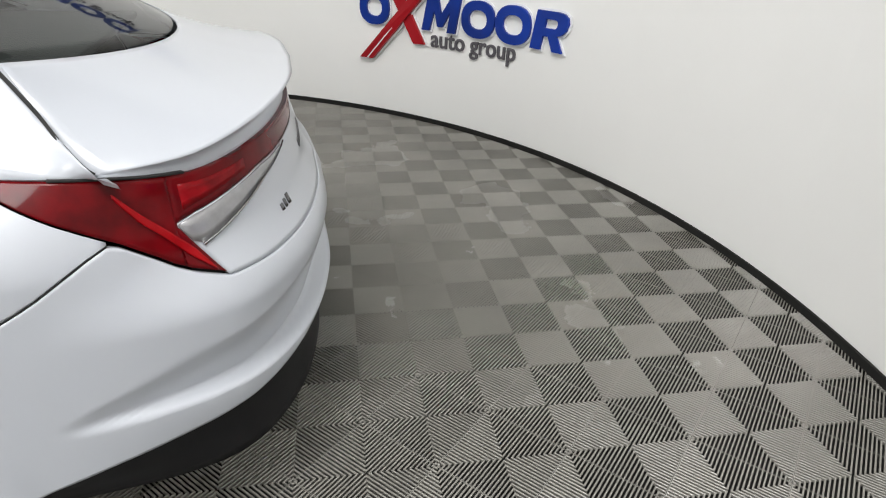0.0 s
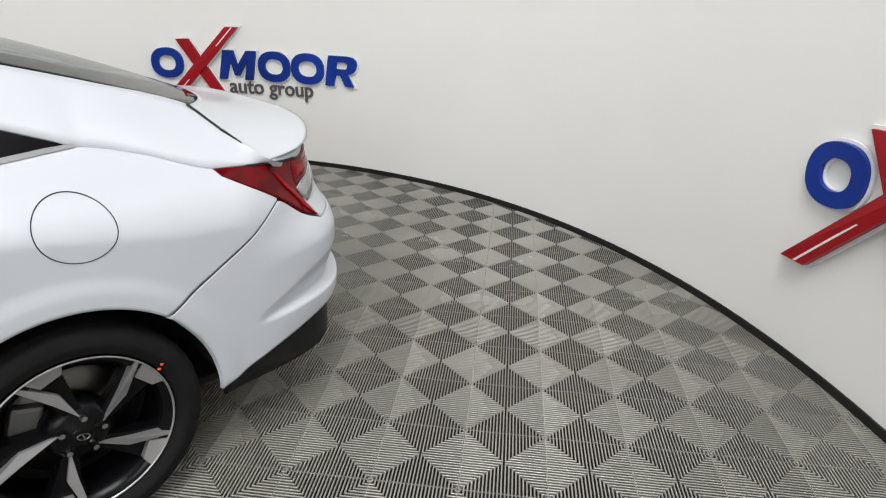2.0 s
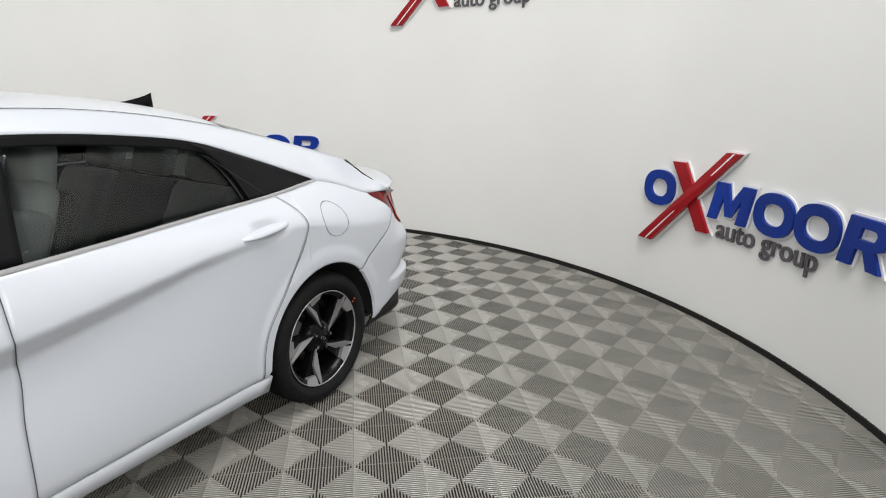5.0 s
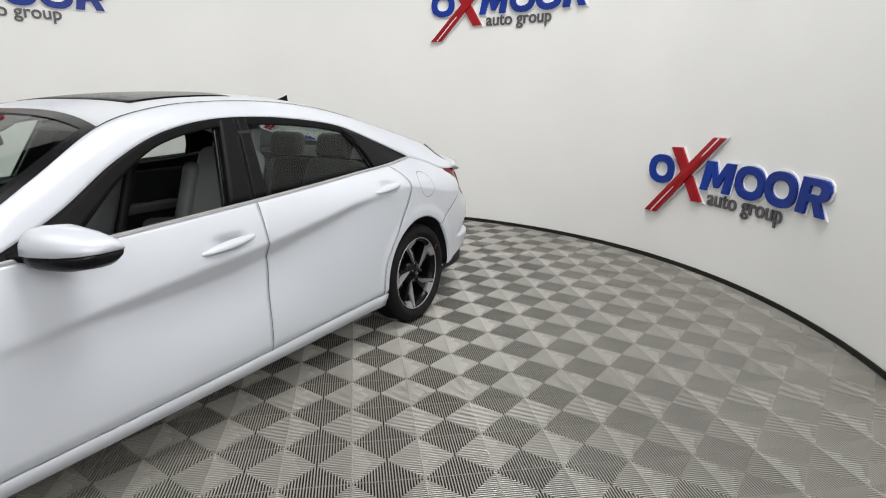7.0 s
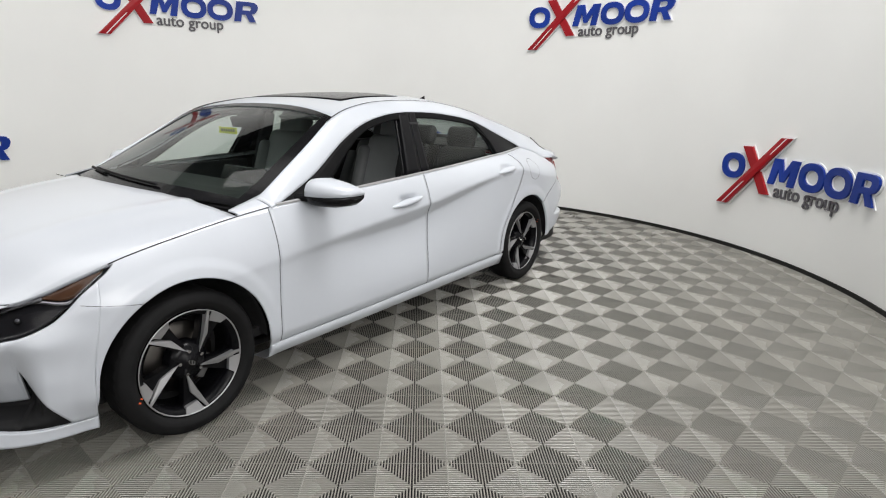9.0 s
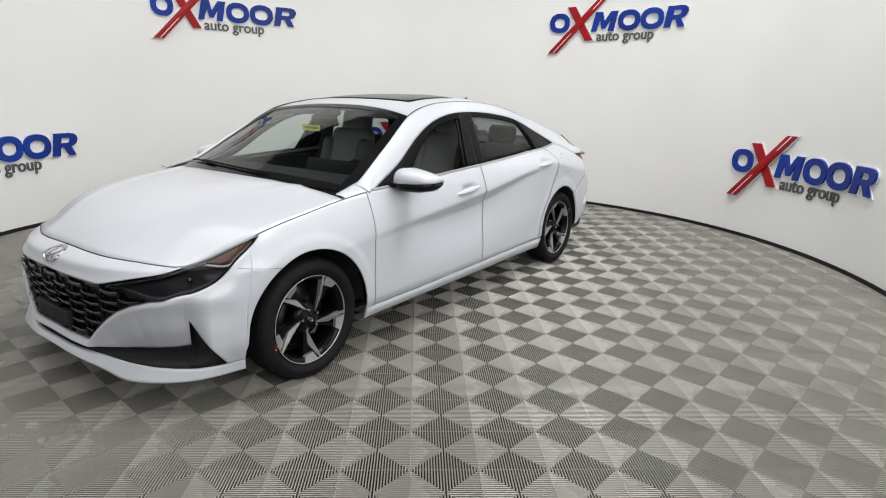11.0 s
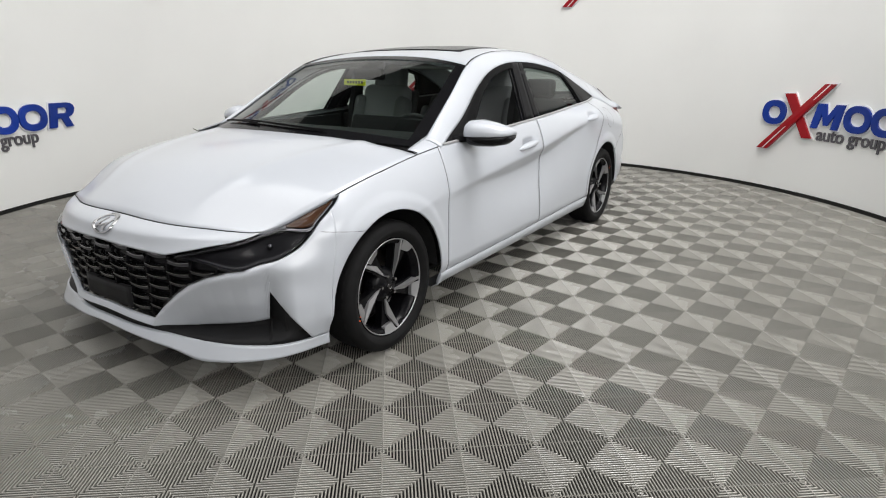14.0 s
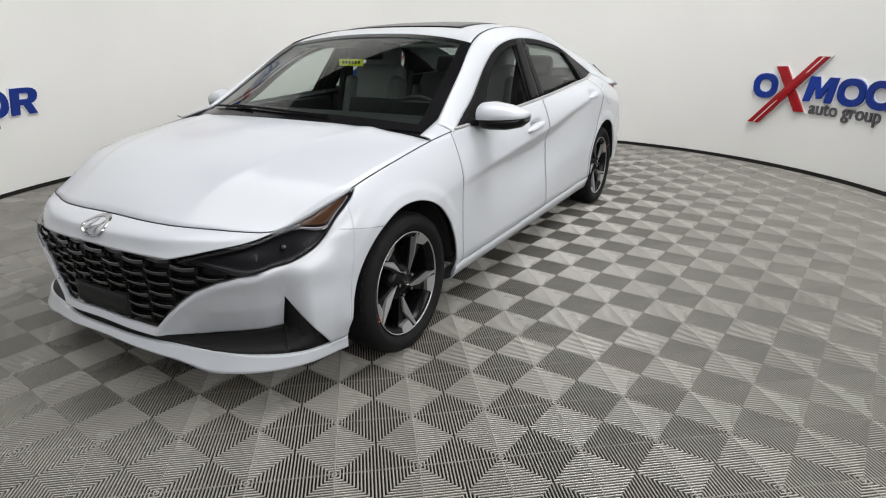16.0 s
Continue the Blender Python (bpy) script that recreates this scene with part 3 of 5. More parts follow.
for side in (1, -1):
    side_panel("front_fender", lambda z: bumper_front(z) + 0.0014, door_front, lambda x: arch_z(x, 0.20), lambda x: lamp_low(s_at(x)) if s_at(x) < 1.18 else top_z(x), side, car, nu=170, nv=36)
    side_panel("front_door", door_front, door_mid, sill_z, belt_z, side, car, nu=56, nv=60)
    side_panel("rear_door", door_mid, door_back, sill_z, belt_z, side, car, nu=56, nv=60)
    # the sill under the doors
    rows = []
    for i in range(41):
        x = 1.012 - (1.012 + 0.999) * i / 40
        row = []
        for z, k in ((sill_z(x) - 0.003, 0.008), (sill_z(x) - 0.006, 0.001), (0.224, 0.003), (0.199, 0.008), (0.181, 0.040), (0.174, 0.12)):
            p = skin(s_at(x), max(z, 0.2), k - 0.02 * smooth(0.31, 0.19, z), side)
            row.append(Vector((p.x, p.y, z)))
        rows.append(row)
    sheet("sill", rows, inward(side), PAINT_M, car, flip=side < 0)

# ---- greenhouse lines ----
dlo_z = hermite((0.92, 0.868), (0.80, 0.900), (0.60, 0.985), (0.37, 1.120), (0.18, 1.200), (-0.04, 1.246), (-0.31, 1.256), (-0.66, 1.232), (-0.93, 1.190), (-1.20, 1.100), (-1.50, 0.984))
dlo_y = hermite((0.92, 0.845), (0.80, 0.805), (0.60, 0.765), (0.37, 0.715), (0.18, 0.680), (-0.04, 0.660), (-0.31, 0.650), (-0.66, 0.645), (-0.93, 0.648), (-1.20, 0.672), (-1.50, 0.718))
cant_z = hermite((1.0, 0.872), (0.90, 0.915), (0.62, 1.085), (0.36, 1.238), (0.10, 1.300), (-0.20, 1.322), (-0.60, 1.312), (-1.00, 1.258), (-1.30, 1.190), (-1.60, 1.108), (-1.80, 1.045), (-1.828, 1.030), (-1.874, 0.968), (-1.924, 0.925), (-1.975, 0.882), (-2.0, 0.876))
cant_y = hermite((1.0, 0.79), (0.90, 0.765), (0.62, 0.705), (0.36, 0.640), (0.10, 0.592), (-0.20, 0.570), (-0.60, 0.560), (-1.00, 0.552), (-1.30, 0.556), (-1.60, 0.590), (-1.80, 0.622), (-1.828, 0.636), (-1.874, 0.690), (-1.924, 0.755), (-1.975, 0.800), (-2.0, 0.803))
roof_mid = hermite((0.36, 1.262), (0.28, 1.290), (0.0, 1.340), (-0.35, 1.360), (-0.7, 1.350), (-1.0, 1.315), (-1.2, 1.275))


def glass_y(x, z):
    """The side glass plane, from the belt line to the window frame's top edge."""
    zb = belt_z(x)
    yb = abs(skin(s_at(x), zb, 0.012).y)
    zt, yt = dlo_z(x), dlo_y(x)
    t = (z - zb) / max(zt - zb, 0.03)
    return yb + (yt - yb) * min(max(t, 0), 1.1)


for side in (1, -1):
    # cant rail with A and C pillar
    rows = []
    for i in range(121):
        x = 0.93 - (0.93 + 1.995) * i / 120
        if x > -1.5:
            lo = Vector((x, dlo_y(x), dlo_z(x)))
        else:
            s_x = s_at(x)
            p = skin(s_x, top_z(x) if s_x < 4.604 else tail_high(s_x), 0, 1)
            lo = Vector((p.x, p.y, p.z))
        hi = Vector((x + 0.03 * smooth(0.3, 0.9, x), cant_y(x), cant_z(x)))
        bulge = (0.10 - 0.07 * smooth(-1.55, -1.85, x)) * (hi - lo).length
        row = []
        for j in range(9):
            t = j / 8
            p = lo.lerp(hi, t)
            n = Vector((0, hi.z - lo.z, -(hi.y - lo.y)))
            n = n.normalized() if n.length > 1e-5 else Vector((0, 0, 1))
            p = p + n * bulge * 4 * t * (1 - t) * 0.7
            row.append((p.x, side * p.y, p.z))
        rows.append(row)
    sheet("roof_rail", rows, lambda p, s=side: Vector((0, -s * 0.7, -0.7)), PAINT_M, car, flip=side > 0, depth=0.02)
    # quarter panel: round the wheel and back to the rear bumper
    rows = []
    xs = [-0.9585 - 0.041 * i / 6 for i in range(7)] + [-1.0012, -1.0025] + [-1.004 - 0.248 * i / 20 for i in range(20)] + [-1.2443, -1.2446] + [-1.252 - 0.448 * i / 40 for i in range(40)] + [-1.700 - 0.105 * i / 12 for i in range(12)] + [-1.806 - 0.164 * i / 14 for i in range(15)]
    for x in xs:
        lo = arch_z(x, sill_z(x) - 0.001 if x > -1.0 else 0.2) if x > -1.700 else 0.0
        if x < -1.580:
            lo = seam_z(x) + 0.001
        s_x = s_at(x)
        if x > -1.2445:
            hi = door_edge_z(x - 0.0028)
        elif x > -1.5:
            hi = belt_z(x) - 0.002
        else:
            hi = top_z(x) if s_x < 4.604 else min(top_z(x), tail_low(s_x))
        hi = max(hi, lo + 0.002)
        rows.append([skin(s_x, lo + 0.002 + (hi - lo - 0.002) * j / 40, 0, side) for j in range(41)])
    quarter = sheet("quarter_panel", rows, inward(side), PAINT_M, car, flip=side > 0)
    side_panel("quarter_corner", door_back, flat(-1.2458), flat(0.8585), belt_z, side, quarter, nu=8, nv=10, gap=0.0002)

# bumpers wrap from one side to the other
def wrap(name, s0, s1, z_low, z_high, material, parent, n=60, nv=24, deep=0.0, label="", depth=0.012):
    rows = []
    for i in range(-n, n + 1):
        t = abs(i) / n
        side = 1 if i >= 0 else -1
        row = []
        for j in range(nv + 1):
            b = j / nv
            s = 0.0
            z = 0.5
            for _ in range(5):
                s = s0 + (s1(z) - s0) * t
                lo, hi = z_low(s), z_high(s)
                z = lo + (hi - lo) * b
            p = skin(s, z, deep(s, z) if callable(deep) else deep, side)
            if i == 0:
                p.y = 0.0
            row.append(p)
        rows.append(row)
    sign = 1 if s0 < 1 else -1
    fold = lambda p: Vector((-sign, 0, 0)) if abs(p.y) < 0.6 else Vector((-sign * 0.55, -math.copysign(0.83, p.y), 0))
    return sheet(name, rows, fold, material, parent, label, flip=sign < 0, depth=depth)


FRONT_END = lambda z: s_at(bumper_front(z))
REAR_END = lambda z: s_at(HUB_R - math.sqrt(max(ARCH_R**2 - max(min(z, 0.565) - HUB_Z, 0.0) ** 2, 0.0)))



def body_high(s):
    return grille_low(s) if s < 0.735 else lamp_low(s)


rim_tilt = lambda s, z: 0.5 * min(max(z - body_high(s) + 0.022, 0.0), 0.022) * smooth(0.80, 0.70, s)
front_bumper = wrap("front_bumper", 0.0, FRONT_END, chin_low, body_high, PAINT_M, car, n=170, nv=26, deep=rim_tilt)
wrap("front_lip", 0.0, lambda z: s_at(1.735), lip_low, lip_high, PAINT_M, car, n=90, nv=6, deep=lambda s, z: 0.55 * (z - lip_low(s) - 0.022) * smooth(1.02, 0.5, s) - 0.002, depth=0.014)
wrap("lower_grille", 0.0, lambda z: 0.99, lambda s: lip_high(s) - 0.012, lambda s: chin_low(s) + 0.004, LOWER_M, car, n=120, nv=8, deep=lambda s, z: 0.022 + 0.012 * smooth(0.80, 0.815, s), label="black lower bumper insert")
wrap("nose_panel", 0.0, lambda z: 0.80, lambda s: grille_high(s) if s < 0.40 else lamp_high(s), lambda s: hood_line(s) - 0.003, PAINT_M, car, n=70, nv=14, label="white nose above the grille")
grille = wrap("grille", 0.0, lambda z: 0.735, lambda s: grille_low(s) - 0.004, lambda s: grille_high(s) + 0.004, GLOSS_BLACK_M, car, n=70, nv=12, deep=0.045, label="black radiator grille with dark chrome bars")
rear_bumper = wrap("rear_bumper", S_END, REAR_END, valance_top, bumper_top, PAINT_M, car, n=120, nv=60)
wrap("rear_valance", S_END, lambda z: s_at(-1.74), lambda s: 0.205, lambda s: valance_top(s) + 0.010, LOWER_M, car, n=60, nv=8, deep=0.028, label="black rear valance")
wrap("boot_face", S_END, lambda z: 4.962 - 0.076 * (z - 0.668) / 0.106, lambda s: bumper_top(s) + 0.0015, lambda s: bar_low(max(s, 4.886)), PAINT_M, car, n=60, nv=16, deep=0.002, label="white lower face of the boot lid")

# dark shell behind the gaps
shell_low = lambda x: max(arch_z(x + d, 0.24) for d in (-0.06, -0.03, 0, 0.03, 0.06)) + 0.01
for side in (1, -1):
    rows = []
    for i in range(81):
        x = 1.9 - (1.9 + 2.1) * i / 80
        rows.append([skin(s_at(x), shell_low(x) + (min(top_z(x), 0.74 if x > 1.55 or x < -1.78 else 2) - 0.02 - shell_low(x)) * j / 12, 0.03, side) for j in range(13)])
    sheet("inner_shell", rows, inward(side), SEAM_M, car, flip=side > 0, depth=0.02)

# ---- bonnet, roof, boot, glass ----


def cross_patch(name, stations, ny, material, parent, label="", depth=0.012, down=(0, 0, -1)):
    """A panel across the car; stations give for each row a function of -1..1 to a point."""
    rows = [[f(-1 + 2 * j / ny) for j in range(ny + 1)] for f in stations]
    return sheet(name, rows, lambda p: Vector(down), material, parent, label, flip=True, depth=depth)


FRONT_ROW = [skin(0.805 * i / 40, hood_line(0.805 * i / 40)) for i in range(41)]
hood_mid = hermite((0, 0.667), (0.06, 0.708), (0.15, 0.757), (0.3, 0.818), (0.5, 0.864), (0.7, 0.892), (1.0, 0.915))


def hood_row(a):
    """A row of the bonnet from its front edge (a = 0) to the wipers (a = 1)."""
    s_e = 0.805 + (s_at(1.09) - 0.805) * a
    e = skin(s_e, hood_line(s_e) if s_e < 1.165 else top_z(plan_x(s_e)), 0.002)

    def f(v):
        w = abs(v)
        i = min(int(w * 40), 39)
        p = Vector(FRONT_ROW[i]).lerp(Vector(FRONT_ROW[i + 1]), w * 40 - i)
        g = (p.x - FRONT_ROW[0].x) / (FRONT_ROW[40].x - FRONT_ROW[0].x)
        k = smooth(0.0, 0.5, a)
        g = g * (1 - k) + w**2 * k
        y = p.y / FRONT_ROW[40].y * (1 - k) + w * k
        h0 = (p.z - FRONT_ROW[40].z) / (FRONT_ROW[0].z - FRONT_ROW[40].z)
        h1 = 0.75 * (1 - w**2) + 0.25 * (1 - w**6)
        q = smooth(0.0, 0.3, a)
        x_m = FRONT_ROW[0].x + (1.175 - FRONT_ROW[0].x) * a
        z = e.z + (hood_mid(a) - e.z) * (h0 * (1 - q) + h1 * q)
        ridge = 0.66 - 0.22 * (1 - a)
        z += 0.008 * math.exp(-(((w - ridge) / 0.05) ** 2)) * smooth(0.02, 0.25, a)
        return (x_m + (e.x - x_m) * g, math.copysign(y * e.y, v) if v else 0.0, z)

    return f


cross_patch("bonnet", [hood_row(i / 36) for i in range(37)], 48, PAINT_M, car)
# corner piece between bonnet, windscreen and door
for side in (1, -1):
    rows = []
    for i in range(13):
        x = 1.083 - (1.083 - 0.90) * i / 12
        lo = skin(s_at(x), top_z(x), 0.001, 1)
        hi = Vector((x + 0.018 - 0.01 * i / 12, 0.775 - 0.002 * i, 0.872 + 0.045 * i / 12))
        rows.append([(lo.lerp(hi, j / 4).x, side * lo.lerp(hi, j / 4).y, lo.lerp(hi, j / 4).z + 0.006 * math.sin(math.pi * j / 4)) for j in range(5)])
    sheet("cowl_corner", rows, lambda p: Vector((0, 0, -1)), PAINT_M, car, flip=side > 0)


def screen_row(a):
    """A row of the windscreen, from the wipers to the roof."""

    def f(v):
        w = abs(v)
        x_e = 1.0 + (0.36 - 1.0) * a
        z_e = cant_z(x_e) - 0.004
        y_e = cant_y(x_e) - 0.006
        x_m = 1.19 + (0.285 - 1.19) * a
        z_m = 0.912 + (1.286 - 0.912) * a + 0.03 * math.sin(math.pi * a)
        return (x_e + (x_m - x_e) * (1 - w**2), math.copysign(w * y_e, v) if v else 0.0, z_e + (z_m - z_e) * (1 - w**2.4))

    return f


cross_patch("windscreen", [screen_row(i / 20) for i in range(21)], 32, GLASS_M, car, "clear windscreen glass", depth=0.004)


def roof_row(x):
    def f(v):
        w = abs(v)
        y_e, z_e = cant_y(x) - 0.008, cant_z(x) - 0.003
        bow = 0.075 * smooth(0.1, 0.36, x) - 0.0
        xx = x - bow * (1 - w**2) + 0.0
        return (xx, math.copysign(w * y_e, v) if v else 0.0, z_e + (roof_mid(xx) - z_e) * (1 - w**2.6))

    return f


cross_patch("roof", [roof_row(0.355 - (0.355 + 1.17) * i / 40) for i in range(41)], 36, PAINT_M, car, depth=0.03)


def rear_glass_row(a):
    def f(v):
        w = abs(v)
        x_e = -1.175 + (-1.815 + 1.175) * a
        y_e, z_e = cant_y(x_e) - 0.008, cant_z(x_e) - 0.004
        x_m = -1.195 + (-2.02 + 1.195) * a
        z_m = 1.270 + (1.005 - 1.270) * a + 0.02 * math.sin(math.pi * a)
        return (x_e + (x_m - x_e) * (1 - w**2), math.copysign(w * y_e, v) if v else 0.0, z_e + (z_m - z_e) * (1 - w**2.4))

    return f


cross_patch("rear_window", [rear_glass_row(i / 16) for i in range(17)], 28, DARK_GLASS_M, car, "dark rear window glass", depth=0.004)


boot_x = hermite((0, -1.81), (0.15, -1.874), (0.3, -1.924), (0.45, -1.975), (0.7, -2.06), (1, -2.135))
boot_y = hermite((0, 0.630), (0.15, 0.688), (0.3, 0.752), (0.45, 0.795), (0.7, 0.778), (1, 0.730))
boot_z = hermite((0, 1.036), (0.15, 0.970), (0.3, 0.927), (0.45, 0.892), (0.7, 0.900), (1, 0.922))


S_TIP = 4.775


def lip_point(w):
    """The trailing edge of the boot lid, from the middle (w = 0) to the shut line at the tail lamp (w = 1)."""
    s = S_END - (S_END - S_TIP) * w
    return skin(s, tail_high(s) + 0.004 + 0.052 * (1 - w**4), 0.002 * w - 0.016 * (1 - w**6))


def boot_edge(a):
    """The side edge of the boot lid, from the rear window's corner to the tail lamp."""
    tip = lip_point(1.0)
    last = Vector((boot_x(0.45), boot_y(0.45), boot_z(0.45)))
    return Vector((boot_x(0.45 * a), boot_y(0.45 * a), boot_z(0.45 * a))) + (tip - last) * a**2


def boot_row(a):
    """A row of the boot lid's top, from the rear window to the lip."""

    def f(v):
        w = abs(v)
        first = Vector((-1.81 - 0.22 * (1 - w**2), w * boot_y(0), 1.036 - 0.036 * (1 - w**2.2)))
        p = first.lerp(lip_point(w), a)
        p += (boot_edge(a) - Vector((boot_x(0), boot_y(0), boot_z(0))).lerp(lip_point(1.0), a)) * w**4
        p.z -= 0.014 * math.sin(math.pi * a) * (1 - w**2)
        return (p.x, math.copysign(p.y, v) if v else 0.0, p.z)

    return f


boot = [boot_row(i / 24) for i in range(25)]


def boot_back(b):
    """Below the lip: the hollow over the lamps (b from 0 at the lip to 1 at the lamp bar)."""

    def f(v):
        w = abs(v)
        s = S_END - (S_END - S_TIP) * w
        p = lip_point(w).lerp(skin(s, tail_high(s) + 0.002, 0.012 * (1 - w**6)), b)
        return (p.x + 0.022 * math.sin(math.pi * b) * (1 - w**6), math.copysign(p.y, v) if v else 0.0, p.z)

    return f


cross_patch("boot_lid", boot + [boot_back(b) for b in (0.04, 0.12, 0.3, 0.5, 0.75, 1.0)], 56, PAINT_M, car, depth=0.006)

# ---- lamps ----


def strip(name, s0, s1, z_low, z_high, side, material, parent, deep=0.0, n=40, nv=8, label="", depth=0.01):
    """A piece of the skin between two places along the outline, on one side."""
    rows = []
    for i in range(n + 1):
        s = s0 + (s1 - s0) * i / n
        lo, hi = z_low(s), max(z_high(s), z_low(s) + 0.0005)
        rows.append([skin(s, lo + (hi - lo) * j / nv, deep, side) for j in range(nv + 1)])
    return sheet(name, rows, inward(side), material, parent, label, flip=side > 0, depth=depth)


TAIL_MID_M = mat("red_lamp_segment", (0.20, 0.002, 0.005), 0.2, noise_scale=25, vary=0.5, ior=1.28)
diag_high = line((4.795, 0.848), (4.828, 0.811), (4.870, 0.770), (4.911, 0.729), (4.945, 0.683))
diag_low = line((4.795, 0.842), (4.804, 0.828), (4.828, 0.794), (4.870, 0.751), (4.903, 0.715), (4.945, 0.680))
for side in (1, -1):
    lamp = strip("headlamp", 0.402, 1.176, lambda s: lamp_low(s) + 0.002, lambda s: lamp_high(s) - 0.001, side, LAMP_BOX_M, car, deep=0.026, n=60, nv=8, label="swept-back dark headlamp", depth=-0.022)
    strip("lens", 0.402, 1.176, lambda s: lamp_low(s) + 0.002, lambda s: lamp_high(s) - 0.001, side, LENS_M, lamp, deep=0.001, n=60, nv=8, label="clear lens", depth=0.003)
    strip("amber_reflector", 0.925, 1.150, lambda s: max(lamp_low(s) + 0.008, lamp_high(s) - 0.010 - 0.040 * smooth(0.90, 1.03, s)), lambda s: lamp_high(s) - 0.012, side, AMBER_M, lamp, deep=0.018, n=24, nv=4, label="dull orange side reflector")
    strip("light_blade", 0.44, 0.93, lambda s: lamp_high(s) - 0.020, lambda s: lamp_high(s) - 0.006, side, DARK_CHROME_M, lamp, deep=0.012, n=40, nv=2, label="grey daytime light blade")
    strip("chrome_blade", 0.90, 1.145, lambda s: max(lamp_low(s) + 0.004, lamp_high(s) - 0.022 - 0.044 * smooth(0.90, 1.03, s)), lambda s: max(lamp_low(s) + 0.007, lamp_high(s) - 0.014 - 0.040 * smooth(0.90, 1.03, s)), side, CHROME_M, lamp, deep=0.014, n=24, nv=2, label="bright trim blade")
    c = skin(0.84, 0.592, 0.016, side)
    bm = bmesh.new()
    bmesh.ops.create_uvsphere(bm, u_segments=16, v_segments=10, radius=0.012)
    bmesh.ops.translate(bm, verts=bm.verts, vec=c)
    part("projector", bm, DARK_CHROME_M, lamp, "round projector lens", smooth=True)
    # chrome line under the lamp to the grille
    strip("grille_wing_trim", 0.36, 0.72, lambda s: grille_low(s) + 0.001, lambda s: grille_low(s) + 0.005, side, DARK_CHROME_M, car, deep=0.008, n=40, nv=2, label="thin bright trim line", depth=0.006)

    # tail lamp: a spear on the flank with a hook that points down
    tail = strip("tail_lamp", 4.606, 4.890, lambda s: tail_low(s) + 0.003, lambda s: tail_high(s) - 0.003, side, TAIL_M, car, deep=0.0015, n=40, nv=12, label="dark red spear-shaped tail lamp", depth=0.03)
    hook = lambda s: 0.774 - 0.106 * (s - 4.886) / 0.076
    strip("lamp_hook", 4.888, 4.962, lambda s: tail_low(s) + 0.003, lambda s: hook(s) + 0.001, side, TAIL_M, tail, deep=0.0015, n=16, nv=8, depth=0.03)
    strip("bright_reflector", 4.795, 4.945, diag_low, diag_high, side, TAIL_BRIGHT_M, tail, deep=-0.004, n=24, nv=4, label="bright red reflector bar")
    strip("clear_lens", 4.893, 5.33, lambda q: max(bar_low(q) - 0.062 * (1 - (q - 4.893) / 0.45), hook(q) + 0.004), lambda q: bar_low(q) - 0.002, side, CLEAR_M, tail, deep=-0.0008, n=20, nv=3, label="clear reversing lamp lens")
    strip("lens_rim", 4.934, 5.36, lambda q: bar_low(q) - 0.066 * (1 - (q - 4.893) / 0.48), lambda q: bar_low(q) - 0.061 * (1 - (q - 4.893) / 0.48), side, CHROME_M, tail, deep=-0.0025, n=20, nv=1)
    strip("lamp_edge", 4.70, 4.93, lambda s: tail_high(s) - 0.004, lambda s: tail_high(s) + 0.001, side, SEAM_M, tail, deep=-0.0005, n=20, nv=1)

light_bar = wrap("light_bar", S_END, lambda z: 4.888, lambda s: bar_low(max(s, 4.887)) + 0.002, lambda s: tail_high(s) - 0.003, TAIL_M, car, n=60, nv=8, deep=0.0015, label="full-width dark red light bar", depth=0.03)
for side in (1, -1):
    strip("lamp_segment", 4.91, 5.12, lambda q: bar_low(max(q, 4.887)) + 0.016, lambda q: tail_high(q) - 0.022, side, TAIL_MID_M, light_bar, deep=0.0006, n=12, nv=3)

# ---- grille bars ----


def skin_bar(name, pts, wide, proud, material, parent):
    """A slim bar with a raised ridge along places (s, z, side, deep) of the skin."""
    rows = []
    n = len(pts)
    for i, (s, z, side, deep) in enumerate(pts):
        a, b = pts[max(i - 1, 0)], pts[min(i + 1, n - 1)]
        ds, dz = (b[0] * b[2] - a[0] * a[2]), b[1] - a[1]
        m = math.hypot(ds, dz) or 1
        us, uz = -dz / m * wide / 2, ds / m * wide / 2
        row = []
        for k, d in ((-1, deep + 0.012), (-0.6, deep), (0.6, deep), (1, deep + 0.012)):
            q = s * side + us * k
            row.append(skin(abs(q), z + uz * k, d - (proud if abs(k) < 1 else 0), 1 if q >= 0 else -1))
        rows.append(row)
    verts, faces = grid_mesh(rows)
    return mesh_object(name, verts, faces, material, parent)


GRILLE_M = mat("dark_gloss_grille_frame", (0.030, 0.030, 0.033), 0.22, noise_scale=8, vary=0.15)
CELL_W, CELL_H = 0.112, 0.043
GRILLE_EDGE_M = mat("bright_grille_edge", (0.34, 0.34, 0.35), 0.2, 1.0, noise_scale=6, vary=0.08)


def grille_point(q, z, deep):
    """A place of the grille at a signed distance q from its middle, kept inside its outline."""
    s = abs(q)
    if s < 0.72 and grille_low(s) + 0.004 < z < grille_high(s) - 0.003:
        return (s, z, 1 if q >= 0 else -1, deep)
    return None


